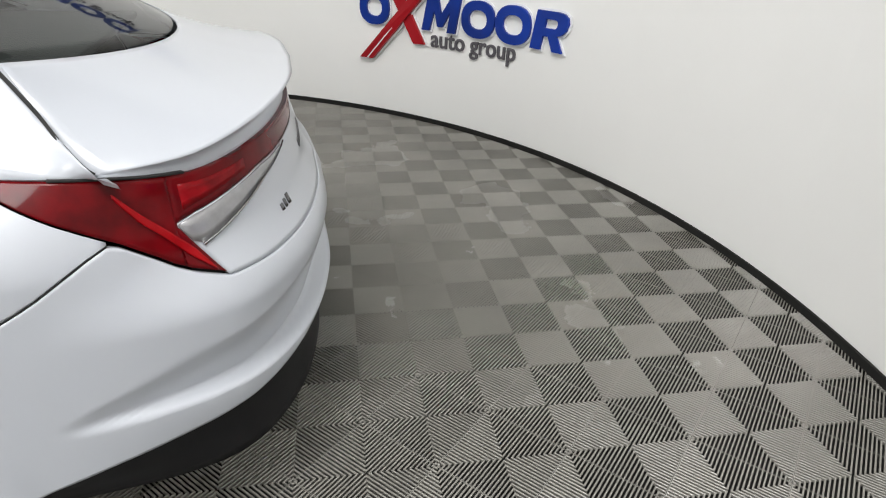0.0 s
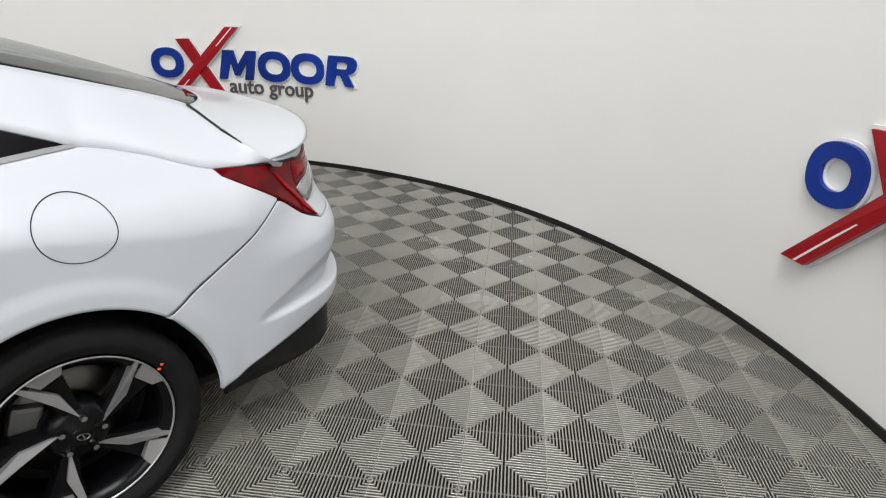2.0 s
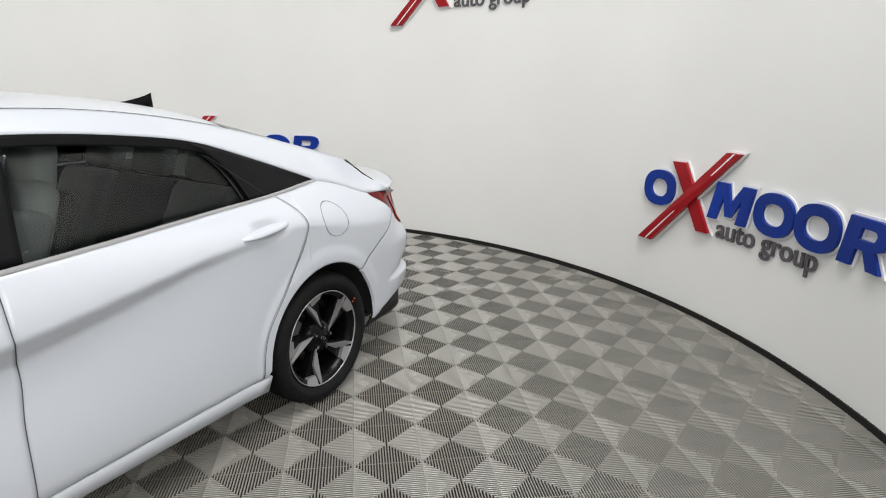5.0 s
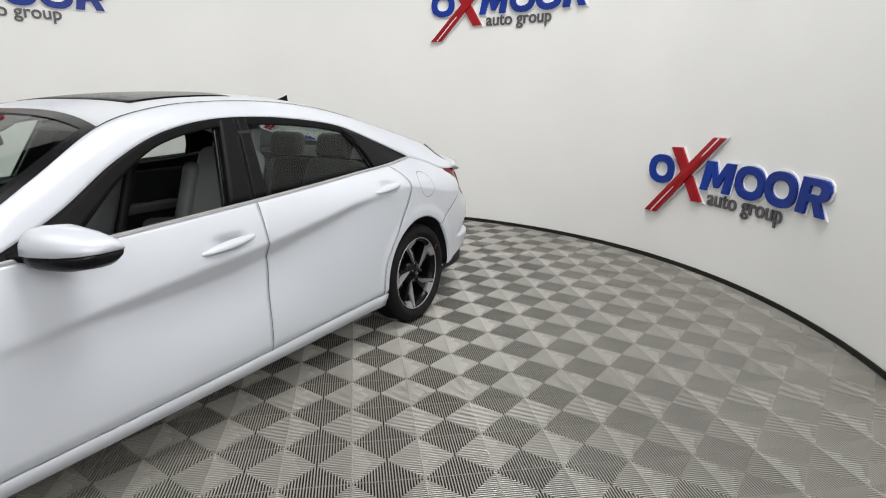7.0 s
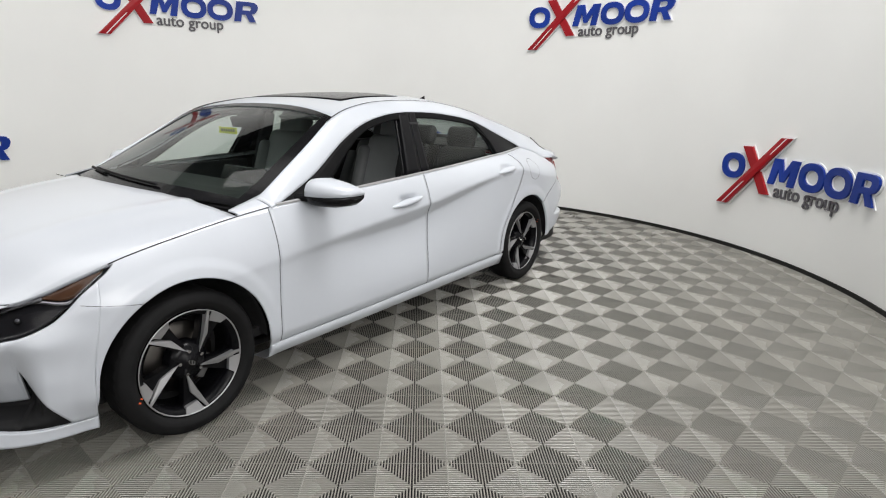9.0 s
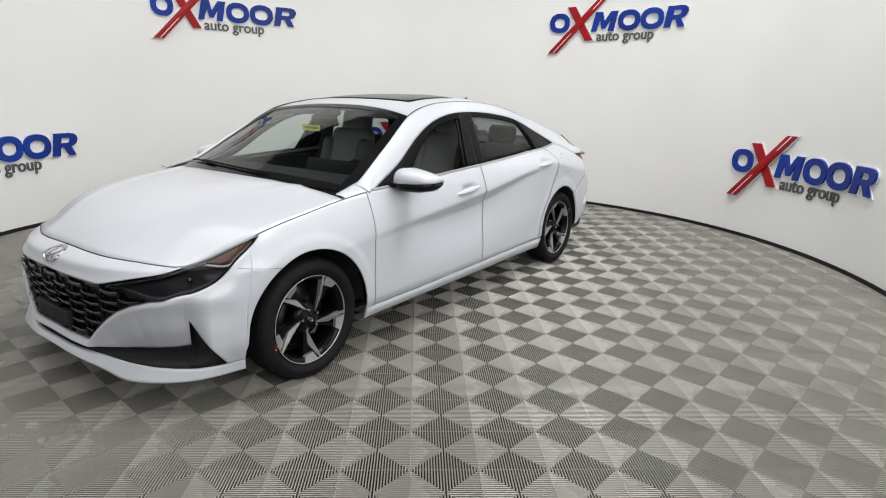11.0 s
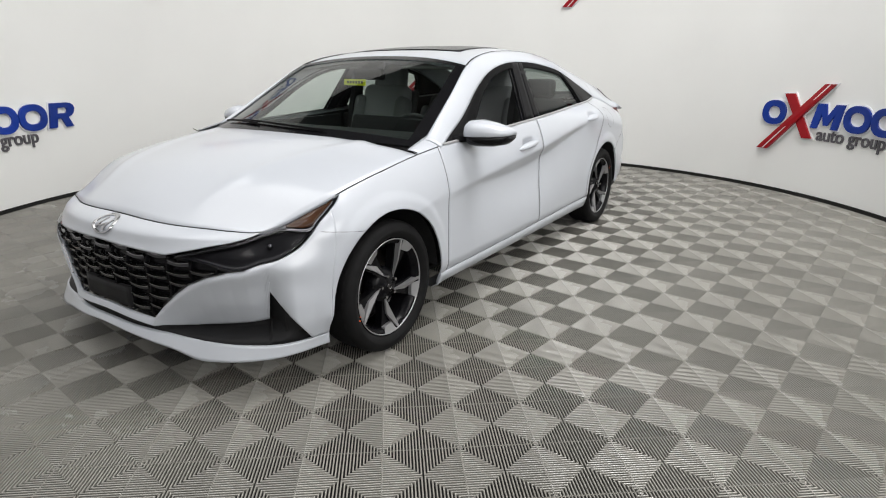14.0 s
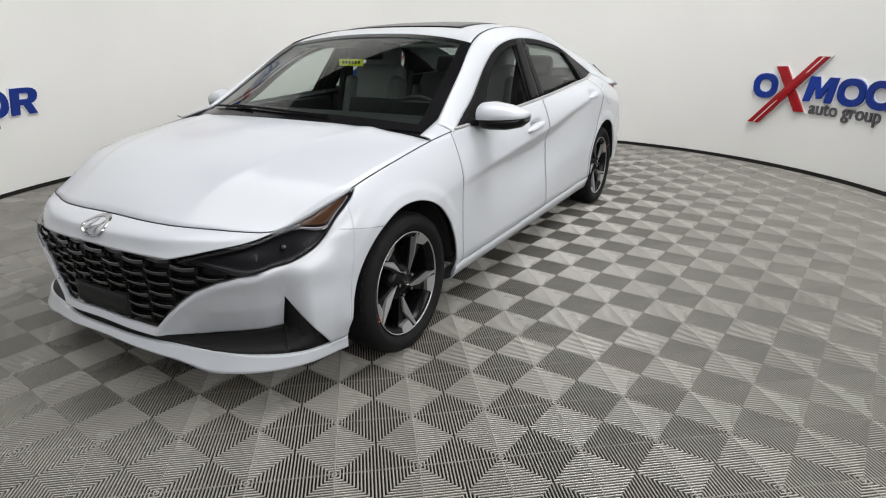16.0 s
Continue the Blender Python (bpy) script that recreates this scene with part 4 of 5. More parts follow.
for c in range(-7, 8):
    left, right = (c - 0.5) * CELL_W, (c + 0.5) * CELL_W
    step = 0.4 * CELL_H * (c % 2)
    # the upright frame between two columns of cells, leaning outwards at the top
    for q0 in ([right] if c < 7 else []):
        pts = [grille_point(q0 + math.copysign(0.05, q0) * (z - 0.43), z, 0.026) for z in [0.290 + 0.012 * k for k in range(25)]]
        pts = [p for p in pts if p]
        if len(pts) > 2:
            skin_bar("grille_upright", pts, 0.012, 0.002, GLOSS_BLACK_M, grille)
    for r in range(8):
        z0 = 0.292 + CELL_H * r + step
        for name, dz, wide, proud, deep, material in (("grille_bar", 0.0, 0.016, 0.006, 0.026, GRILLE_M), ("bright_edge", 0.0078, 0.0040, 0.009, 0.024, GRILLE_EDGE_M)):
            pts = []
            for k in range(7):
                q = left + 0.006 + (CELL_W - 0.012) * k / 6
                lean = math.copysign(0.05, q) * (z0 - 0.43)
                sag = -0.006 * math.sin(math.pi * k / 6)
                p = grille_point(q + lean, z0 + dz + sag - 0.035 * abs(q), deep)
                if p:
                    pts.append(p)
            if len(pts) > 2:
                skin_bar(name, pts, wide, proud, material, grille)
bracket = wrap("plate_bracket", 0.0, lambda z: 0.165, lambda s: 0.318, lambda s: 0.398, LOWER_M, grille, n=8, nv=3, deep=0.010, label="blank black number plate bracket", depth=0.02)

# emblem: an oval ring with a slanting bar across
def on_nose(u, z, out):
    p = skin(abs(u), z, -out, 1 if u >= 0 else -1)
    return p


emblem_ring = []
for i in range(41):
    a = 2 * math.pi * i / 40
    emblem_ring.append([on_nose(r * math.cos(a) * 0.072, 0.631 + r * math.sin(a) * 0.033, h) for r, h in ((0.80, 0.002), (0.84, 0.009), (0.96, 0.009), (1.0, 0.002))])
ev, ef = grid_mesh(emblem_ring)
emblem = mesh_object("emblem", ev, ef, CHROME_M, car, "oval chrome emblem")
for pts in (((-0.036, -0.016), (-0.016, 0.020)), ((0.016, -0.020), (0.036, 0.016)), ((-0.030, -0.006), (0.030, 0.006))):
    rows = []
    for j in range(7):
        t = j / 6
        u, z = pts[0][0] + (pts[1][0] - pts[0][0]) * t, 0.631 + pts[0][1] * 0.9 + (pts[1][1] - pts[0][1]) * t
        rows.append([on_nose(u + k * 0.0055, z - k * 0.002, h) for k, h in ((-1, 0.001), (-0.7, 0.008), (0.7, 0.008), (1, 0.001))])
    v2, f2 = grid_mesh(rows)
    mesh_object("emblem_bar", v2, f2, CHROME_M, emblem)

# ---- side windows ----


def window_panel(name, x_front, x_back, z_low, z_high, side, material, parent, off=0.0, nu=14, nv=10, label="", depth=0.006):
    rows = []
    for i in range(nu + 1):
        a = i / nu
        row = []
        for j in range(nv + 1):
            b = j / nv
            z = 1.0
            for _ in range(6):
                x = x_front(z) + (x_back(z) - x_front(z)) * a
                lo, hi = z_low(x), max(z_high(x), z_low(x) + 0.001)
                z = lo + (hi - lo) * b
            row.append(Vector((x, side * (glass_y(x, z) - off), z)))
        rows.append(row)
    return sheet(name, rows, lambda p: Vector((0, -side, 0)), material, parent, label, flip=side > 0, depth=depth)


frame_in = lambda x: dlo_z(x) - (0.036 + 0.05 * smooth(0.15, 0.65, x))
above_belt = lambda x: belt_z(x) + 0.006
pillar_f = lambda z: -0.030 - 0.37 * (z - 0.95)
pillar_seam = lambda z: -0.150 - 0.27 * (z - 0.95)
pillar_b = lambda z: -0.224 - 0.20 * (z - 0.95)
rear_glass_back = hermite((0.90, -1.065), (0.98, -1.055), (1.06, -1.030), (1.13, -0.980), (1.20, -0.890))
seam_c = lambda z: door_back(min(z, 0.99)) + (0.16 * (z - 0.93) / 0.12 if z > 0.93 else 0) * 1.6
for side in (1, -1):
    if side < 0:  # the left front window is wound down
        window_panel("door_window", flat(0.665), pillar_f, above_belt, frame_in, side, TINT_M, car, off=0.016, nu=20, label="lightly tinted front door window")
    window_panel("door_window", pillar_b, rear_glass_back, above_belt, frame_in, side, DARK_SIDE_M, car, off=0.016, nu=20, label="darker tinted rear door window")
    window_panel("window_frame", flat(0.905), lambda z: -1.0, frame_in, lambda x: dlo_z(x) - 0.001, side, TRIM_M, car, off=-0.001, nu=60, nv=4, label="matt black window surround", depth=0.02)
    window_panel("mirror_sail", flat(0.915), flat(0.66), above_belt, lambda x: dlo_z(x) - 0.004, side, TRIM_M, car, off=0.0, nu=12, nv=6, depth=0.02)
    window_panel("centre_pillar", lambda z: pillar_f(z) + 0.004, lambda z: pillar_seam(z) + 0.002, above_belt, lambda x: dlo_z(x) - 0.004, side, PILLAR_M, car, off=-0.002, nu=4, nv=12, depth=0.02, label="satin black centre pillar cover")
    window_panel("centre_pillar", lambda z: pillar_seam(z) - 0.002, lambda z: pillar_b(z) - 0.004, above_belt, lambda x: dlo_z(x) - 0.004, side, PILLAR_M, car, off=-0.002, nu=4, nv=12, depth=0.02, label="satin black centre pillar cover")
    window_panel("rear_pillar", lambda z: rear_glass_back(z) + 0.002, lambda z: -1.492, above_belt, lambda x: dlo_z(x) - 0.003, side, PILLAR_M, car, off=-0.003, nu=24, nv=12, depth=0.02, label="satin black rear quarter trim")
    # bright belt line and window channel strips
    rows = []
    for i in range(61):
        x = 0.90 - (0.90 + 1.500) * i / 60
        y = abs(skin(s_at(x), belt_z(x), 0).y)
        rows.append([(x, side * (y + dy), belt_z(x) + dz) for dy, dz in ((-0.006, -0.002), (0.003, 0.0), (0.002, 0.007), (-0.010, 0.010))])
    v2, f2 = grid_mesh(rows)
    mesh_object("belt_trim", v2, f2, BELT_M, car, "satin chrome belt line")
    for xf, name in ((lambda z: pillar_f(z) + 0.030, "front"), (lambda z: rear_glass_back(z) + 0.028, "rear")):
        window_panel("window_channel", xf, lambda z, f=xf: f(z) - 0.014, above_belt, lambda x: frame_in(x) + 0.002, side, GLOSS_BLACK_M, car, off=0.006, nu=2, nv=14, depth=0.012)

# ---- mirrors ----


def rounded(name, centre, size, material, parent, label="", bevel=0.35, segments=4, turn=(0, 0, 0), taper=None):
    bm = bmesh.new()
    bmesh.ops.create_cube(bm, size=1)
    if taper:
        for v in bm.verts:
            taper(v)
    bmesh.ops.transform(bm, matrix=Matrix.Diagonal((*size, 1)), verts=bm.verts)
    bmesh.ops.bevel(bm, geom=bm.edges[:], offset=min(bevel, 0.46 * min(size)), segments=segments, affect="EDGES", profile=0.5, clamp_overlap=True)
    m = Matrix.Translation(centre) @ Euler([radians(a) for a in turn]).to_matrix().to_4x4()
    bmesh.ops.transform(bm, matrix=m, verts=bm.verts)
    return part(name, bm, material, parent, label, smooth=True)


def lofted(name, rings, material, parent, label=""):
    """A closed body lofted through rings of points, capped at both ends."""
    n = len(rings[0])
    verts = [p for r in rings for p in r]
    faces = []
    for i in range(len(rings) - 1):
        for j in range(n):
            k = (j + 1) % n
            faces.append((i * n + j, i * n + k, (i + 1) * n + k, (i + 1) * n + j))
    faces += [tuple(range(n))[::-1], tuple((len(rings) - 1) * n + j for j in range(n))]
    bm = bmesh.new()
    vs = [bm.verts.new(p) for p in verts]
    for f in faces:
        bm.faces.new([vs[i] for i in f])
    bmesh.ops.recalc_face_normals(bm, faces=bm.faces)
    return part(name, bm, material, parent, label, smooth=True)


def ring_at(x, y, z, rx, rz_up, rz_low, n=20, lean=0.0):
    """An egg-shaped ring across y: flatter below than above."""
    out = []
    for i in range(n):
        a = 2 * math.pi * i / n
        c, s = math.cos(a), math.sin(a)
        c, s = math.copysign(abs(c) ** 0.75, c), math.copysign(abs(s) ** 0.75, s)
        out.append((x + c * rx + lean * s, y, z + (s * rz_up if s > 0 else s * rz_low)))
    return out


for side in (1, -1):
    rings = []
    for y, x, zc, rx, up, low in ((0.868, 0.715, 0.905, 0.050, 0.060, 0.001), (0.885, 0.705, 0.905, 0.076, 0.074, 0.001), (0.93, 0.690, 0.905, 0.086, 0.078, 0.001), (1.00, 0.668, 0.906, 0.082, 0.062, 0.001), (1.05, 0.645, 0.908, 0.068, 0.040, 0.001), (1.075, 0.628, 0.910, 0.044, 0.022, 0.001)):
        rings.append(ring_at(x, side * y, zc, rx, up, low))
    mirror = lofted("door_mirror", rings, PAINT_M, car, "white door mirror with a black lower half")
    rings = []
    for y, x, zc, rx, up, low in ((0.872, 0.713, 0.904, 0.048, 0.001, 0.034), (0.90, 0.700, 0.904, 0.079, 0.001, 0.048), (0.93, 0.690, 0.904, 0.084, 0.001, 0.052), (1.00, 0.668, 0.905, 0.080, 0.001, 0.052), (1.05, 0.645, 0.907, 0.066, 0.001, 0.044), (1.072, 0.630, 0.909, 0.044, 0.001, 0.026)):
        rings.append(ring_at(x, side * y, zc, rx, up, low))
    lofted("lower_shell", rings, GLOSS_BLACK_M, mirror)
    rings = [ring_at(0.745, side * 0.79, 0.885, 0.060, 0.020, 0.016), ring_at(0.730, side * 0.84, 0.885, 0.046, 0.014, 0.014), ring_at(0.715, side * 0.885, 0.884, 0.044, 0.014, 0.012)]
    lofted("mirror_stalk", rings, TRIM_M, mirror)
    rows = [[(0.612 + 0.030 * abs(i / 8 - 0.5), side * (0.885 + 0.165 * i / 8), 0.875 + 0.085 * j / 4 * (1 - 0.4 * (i / 8))) for j in range(5)] for i in range(9)]
    sheet("mirror_glass", rows, lambda p: Vector((1, 0, 0)), DARK_CHROME_M, mirror, flip=side < 0)

# ---- handles, fuel lid ----


def on_side(x, z, out, side):
    return skin(s_at(x), z, -out, side)


for side in (1, -1):
    for x0, z0, x1, z1 in ((0.186, 0.772, -0.074, 0.797), (-0.905, 0.857, -1.140, 0.878)):
        rows = []
        for i in range(17):
            t = i / 16
            x, z = x0 + (x1 - x0) * t, z0 + (z1 - z0) * t
            h = 0.0130 * math.sin(math.pi * min(max(t, 0.04), 0.96)) ** 0.35
            lift = 0.024 * math.sin(math.pi * t) ** 0.4 if 0 < t < 1 else 0.002
            rows.append([on_side(x, z + h * k, lift * q - 0.002 + dent(x, z + h * k) * (1.0 if t in (0, 1) or q > 0.5 else 0.6), side) for k, q in ((-1, 0.0), (-0.95, 0.8), (-0.5, 1.0), (0.4, 1.0), (0.85, 0.75), (1, 0.0))])
        v2, f2 = grid_mesh(rows)
        handle = mesh_object("door_handle", v2, f2 if side < 0 else [f[::-1] for f in f2], PAINT_M, car, "white pull handle", smooth=True)
# round fuel lid outline on the left flank
rows = []
for i in range(49):
    a = 2 * math.pi * i / 48
    rows.append([on_side(-1.428 + r * 0.083 * math.cos(a) + 0.006 * math.sin(a), 0.838 + r * 0.074 * math.sin(a), o, 1) for r, o in ((0.985, 0.0012), (1.015, 0.0012))])
v2, f2 = grid_mesh(rows)
mesh_object("fuel_lid", v2, f2, SEAM_M, car, "round fuel lid gap")

# ---- wheels ----


def lathe(name, profile, material, parent, steps=64, label="", smooth_shade=True, start=0.0, end=2 * math.pi):
    """A body turned round the y axis from (radius, y) pairs."""
    rows = []
    for i in range(steps + 1):
        a = start + (end - start) * i / steps
        rows.append([(r * math.cos(a), y, r * math.sin(a)) for r, y in profile])
    v, f = grid_mesh(rows)
    ob = mesh_object(name, v, f, material, parent, label, smooth=smooth_shade)
    return ob


def plate(name, outline, y0, y1, material, parent, label="", lift=None):
    """A faceted plate from a polar outline (radius, degrees) between two depths; lift raises single corners."""
    n = len(outline)
    top, low = [], []
    for i, (r, a) in enumerate(outline):
        c, s = math.cos(radians(a)), math.sin(radians(a))
        top.append((-r * c, (lift[i] if lift else y1), r * s))
        low.append((-r * c, y0, r * s))
    faces = [tuple(range(n)), tuple(range(2 * n - 1, n - 1, -1))] + [(i, n + i, n + (i + 1) % n, (i + 1) % n) for i in range(n)]
    return mesh_object(name, top + low, faces, material, parent, label)


def build_wheel():
    """A wheel that faces +y, with its axle at the origin."""
    wheel = lathe("wheel", [(0.205, -0.16), (0.200, -0.02), (0.206, 0.022), (0.222, 0.030), (0.229, 0.034), (0.232, 0.030), (0.232, 0.015)], RIM_BLACK_M, car, label="alloy wheel with machined five-spoke face")
    R = 0.312
    lathe("tyre", [(0.231, 0.022), (0.240, 0.040), (0.262, 0.050), (0.268, 0.0515), (0.272, 0.0505), (0.288, 0.049), (0.300, 0.042), (0.308, 0.030), (R, 0.012), (R, -0.10), (0.306, -0.135), (0.28, -0.155), (0.231, -0.15)], TYRE_M, wheel, label="low-profile black tyre")
    for k in range(40):
        a0 = k * 9
        rows = []
        for i in range(3):
            a = radians(a0 + i * 2.6)
            rows.append([((R + h) * math.cos(a + sk), y, (R + h) * math.sin(a + sk)) for h, y, sk in ((-0.012, 0.038, 0.0), (0.0015, 0.014, 0.01), (0.0015, -0.02, 0.03), (0.0015, -0.10, 0.05))])
        v, f = grid_mesh(rows)
        mesh_object("tread_block", v, f, TYRE_M, wheel)
    lathe("rim_lip", [(0.2245, 0.033), (0.2265, 0.0365), (0.229, 0.037), (0.2305, 0.034)], MACHINED_M, wheel, label="bright machined lip")
    lathe("hub", [(0.0, 0.022), (0.030, 0.022), (0.034, 0.018), (0.060, 0.010), (0.085, -0.004), (0.088, -0.05)], RIM_BLACK_M, wheel, steps=40)
    lathe("hub_cap", [(0.0, 0.026), (0.024, 0.026), (0.028, 0.022)], RIM_BLACK_M, wheel, steps=32)
    rows = []
    for i in range(25):
        a = 2 * math.pi * i / 24
        rows.append([(0.017 * r * math.cos(a), y, 0.010 * r * math.sin(a)) for r, y in ((0.74, 0.0262), (0.80, 0.0275), (0.95, 0.0275), (1.0, 0.0262))])
    v, f = grid_mesh(rows)
    mesh_object("cap_ring", v, f, CHROME_M, wheel, "oval chrome ring on the cap")
    part("cap_bar", prism_at([(-0.006, -0.006), (-0.002, -0.007), (0.006, 0.006), (0.002, 0.007)], -0.0278, -0.0260), CHROME_M, wheel)
    lathe("brake_disc", [(0.06, -0.075), (0.155, -0.075), (0.158, -0.080), (0.158, -0.095), (0.06, -0.095)], DISC_M, wheel, steps=48)
    lathe("wheel_barrel", [(0.02, -0.12), (0.204, -0.12), (0.206, -0.158)], SEAM_M, wheel, steps=40)
    for k in range(5):
        b = 65 + 72 * k
        # black spoke body
        plate("spoke", [(0.040, b - 62), (0.046, b - 12), (0.130, b - 3), (0.226, b + 4), (0.226, b - 28), (0.186, b - 26), (0.120, b - 30)], -0.035, 0.004, RIM_BLACK_M, wheel)
        # machined blade, a kite with its widest part half-way out
        plate("spoke_blade", [(0.050, b - 36), (0.130, b - 7.0), (0.225, b + 1.4), (0.224, b - 1.6), (0.138, b - 17.5)], -0.004, 0.020, MACHINED_M, wheel, lift=[0.012, 0.024, 0.035, 0.034, 0.014])
        # machined shard along the lip
        plate("rim_shard", [(0.225, b - 4.6), (0.2255, b - 15), (0.225, b - 26), (0.198, b - 25), (0.184, b - 9)], 0.0, 0.026, MACHINED_M, wheel, lift=[0.034, 0.0345, 0.034, 0.024, 0.020])
        a = radians(b - 40)
        bm = bmesh.new()
        bmesh.ops.create_cone(bm, cap_ends=True, segments=6, radius1=0.0095, radius2=0.008, depth=0.02, matrix=pose(-0.052 * math.cos(a), 0.018, 0.052 * math.sin(a), -90, 0, 0))
        part("wheel_nut", bm, CHROME_M, wheel)
    bm = box_bm(0.075, -0.115, -0.05, 0.150, -0.050, 0.06, 0.012)
    part("brake_caliper", bm, CALIPER_M, wheel)
    for a, c in ((52, ORANGE_M), (50, ORANGE_M)):
        r = 0.252 if a == 52 else 0.238
        bm = box_bm(-0.0045, 0.0, -0.003, 0.0045, 0.0012, 0.003)
        bmesh.ops.transform(bm, matrix=pose(-r * math.cos(radians(a)), 0.0485 if r > 0.25 else 0.043, r * math.sin(radians(a)), 0, 0, 0), verts=bm.verts)
        part("paint_mark", bm, c, wheel, "small orange paint mark")
    return wheel


wheel = build_wheel()
FACE_Y = 0.838
WHEEL_K = 0.958
WHEEL_Z = 0.3135 * WHEEL_K
for ob in [wheel, *wheel.children]:  # the wheel is drawn to a 0.312 m radius and brought to its true one
    for v in ob.data.vertices:
        v.co *= WHEEL_K
wheel.matrix_world = pose(HUB_F, FACE_Y, WHEEL_Z) @ pose(0, 0, 0, 0, 146, 0)
copy_thing(wheel, pose(HUB_R, FACE_Y, WHEEL_Z, 0, -19, 0))
copy_thing(wheel, pose(HUB_F, -FACE_Y, WHEEL_Z, 0, 0, 180))
copy_thing(wheel, pose(HUB_R, -FACE_Y, WHEEL_Z, 0, 0, 180))
# wheel wells and underside
for hub in (HUB_F, HUB_R):
    for side in (1, -1):
        rows = []
        for i in range(25):
            a = math.pi * (0.0 + 1.0 * i / 24)
            rows.append([(hub + (ARCH_R + d) * math.cos(a), side * y, HUB_Z + (ARCH_R + d) * math.sin(a)) for y, d in ((min(0.88, abs(skin(s_at(hub + ARCH_R * math.cos(a)), max(HUB_Z + ARCH_R * math.sin(a), 0.3), 0.016).y)), 0.004), (0.82, 0.02), (0.60, 0.02), (0.50, -0.02))])
        v2, f2 = grid_mesh(rows)
        mesh_object("wheel_well", v2, f2, CARPET_M, car, "black wheel-arch liner")
        part("well_wall", box_bm(hub - 0.37, side * 0.50 - 0.01, 0.17, hub + 0.37, side * 0.50 + 0.01, 0.66), CARPET_M, car)
part("underbody", box_bm(-2.05, -0.68, 0.170, 1.78, 0.68, 0.20, 0.01), CARPET_M, car, "black underbody")

# ---- roof items ----
SUN = [roof_row(0.10 - 0.52 * i / 10) for i in range(11)]
rows = [[Vector(f(-0.74 + 1.48 * j / 16)) + Vector((0, 0, 0.0022)) for j in range(17)] for f in SUN]
sheet("sunroof", rows, lambda p: Vector((0, 0, -1)), GLOSS_BLACK_M, car, "dark glass sunroof", flip=True, depth=0.003)
for side in (1, -1):
    rows = []
    for i in range(61):
        x = 0.36 - (0.36 + 1.165) * i / 60
        rows.append([(x, side * (cant_y(x) - d), cant_z(x) + h) for d, h in ((0.0, -0.004), (0.001, 0.0015), (0.010, 0.0015), (0.011, -0.004))])
    v2, f2 = grid_mesh(rows)
    mesh_object("roof_channel", v2, f2, TRIM_M, car, "thin black roof channel")
    # black edge of the windscreen
    rows = []
    for i in range(25):
        a = i / 24
        rows.append([Vector(screen_row(a)(side * w)) + Vector((0.002, 0, 0.004)) for w in (1.0, 0.98, 0.94, 0.905)])
    v2, f2 = grid_mesh(rows)
    mesh_object("windscreen_border", v2, f2, GLOSS_BLACK_M, car)
rows = [[Vector(screen_row(a)(-0.99 + 1.98 * j / 24)) + Vector((0.002, 0, 0.004)) for j in range(25)] for a in (0.94, 0.97, 1.0)]
v2, f2 = grid_mesh(rows)
mesh_object("windscreen_border", v2, f2, GLOSS_BLACK_M, car)
rows = [[Vector(screen_row(a)(-0.99 + 1.98 * j / 24)) + Vector((0.002, 0, 0.003)) for j in range(25)] for a in (-0.02, 0.02, 0.06)]
v2, f2 = grid_mesh(rows)
mesh_object("windscreen_border", v2, f2, GLOSS_BLACK_M, car)
rows = [[Vector((1.19 - 0.19 * (j / 12 - 1) ** 2 + d, -0.80 + 1.60 * j / 24, 0.905 - 0.035 * (j / 12 - 1) ** 2 - h)) for j in range(25)] for d, h in ((0.03, 0.012), (0.0, 0.006), (-0.05, -0.004))]
sheet("cowl", rows, lambda p: Vector((0, 0, -1)), TRIM_M, car, "black scuttle panel below the windscreen", depth=0.03)
# aerial fin
rings = []
for t in range(7):
    u = t / 6
    x = -1.03 - 0.185 * u
    z0 = roof_mid(x) - 0.004
    h = 0.004 + 0.076 * u**1.3
    wd = 0.024 * (1 - 0.35 * u)
    rings.append([(x, -wd, z0), (x, -wd * 0.5, z0 + h * 0.7), (x - 0.004, 0, z0 + h), (x, wd * 0.5, z0 + h * 0.7), (x, wd, z0)])
lofted("aerial_fin", rings, TRIM_M, car, "black shark-fin aerial")
# wipers
for y0, y1, a0, a1 in ((0.30, -0.38, 0.035, 0.075), (-0.20, -0.62, 0.05, 0.085)):
    rows = []
    for i in range(15):
        t = i / 14
        y = y0 + (y1 - y0) * t
        p = Vector(screen_row(a0 + (a1 - a0) * t)(y / 0.78)) + Vector((0.012, 0, 0.012))
        rows.append([p + Vector(d) for d in ((0.007, 0, -0.005), (0.004, 0, 0.004), (-0.004, 0, 0.004), (-0.007, 0, -0.004))])
    v2, f2 = grid_mesh(rows)
    mesh_object("wiper", v2, f2, TRIM_M, car, "black wiper blade")

# ---- boot badges and plate recess ----
for k, (s0, w) in enumerate(((5.20, 0.014), (5.222, 0.012), (5.243, 0.016))):
    strip("boot_badge", s0, s0 + w, lambda s: 0.705, lambda s: 0.718 + 0.004 * k, 1, DARK_CHROME_M, car, deep=-0.0005, n=4, nv=2, label="small chrome badge bar")
for k in range(7):
    strip("badge_bar", 5.52 + 0.035 * k, 5.542 + 0.035 * k, lambda s: 0.752, lambda s: 0.770, 1, DARK_CHROME_M, car, deep=-0.0005, n=2, nv=1)

# ---- cabin ----


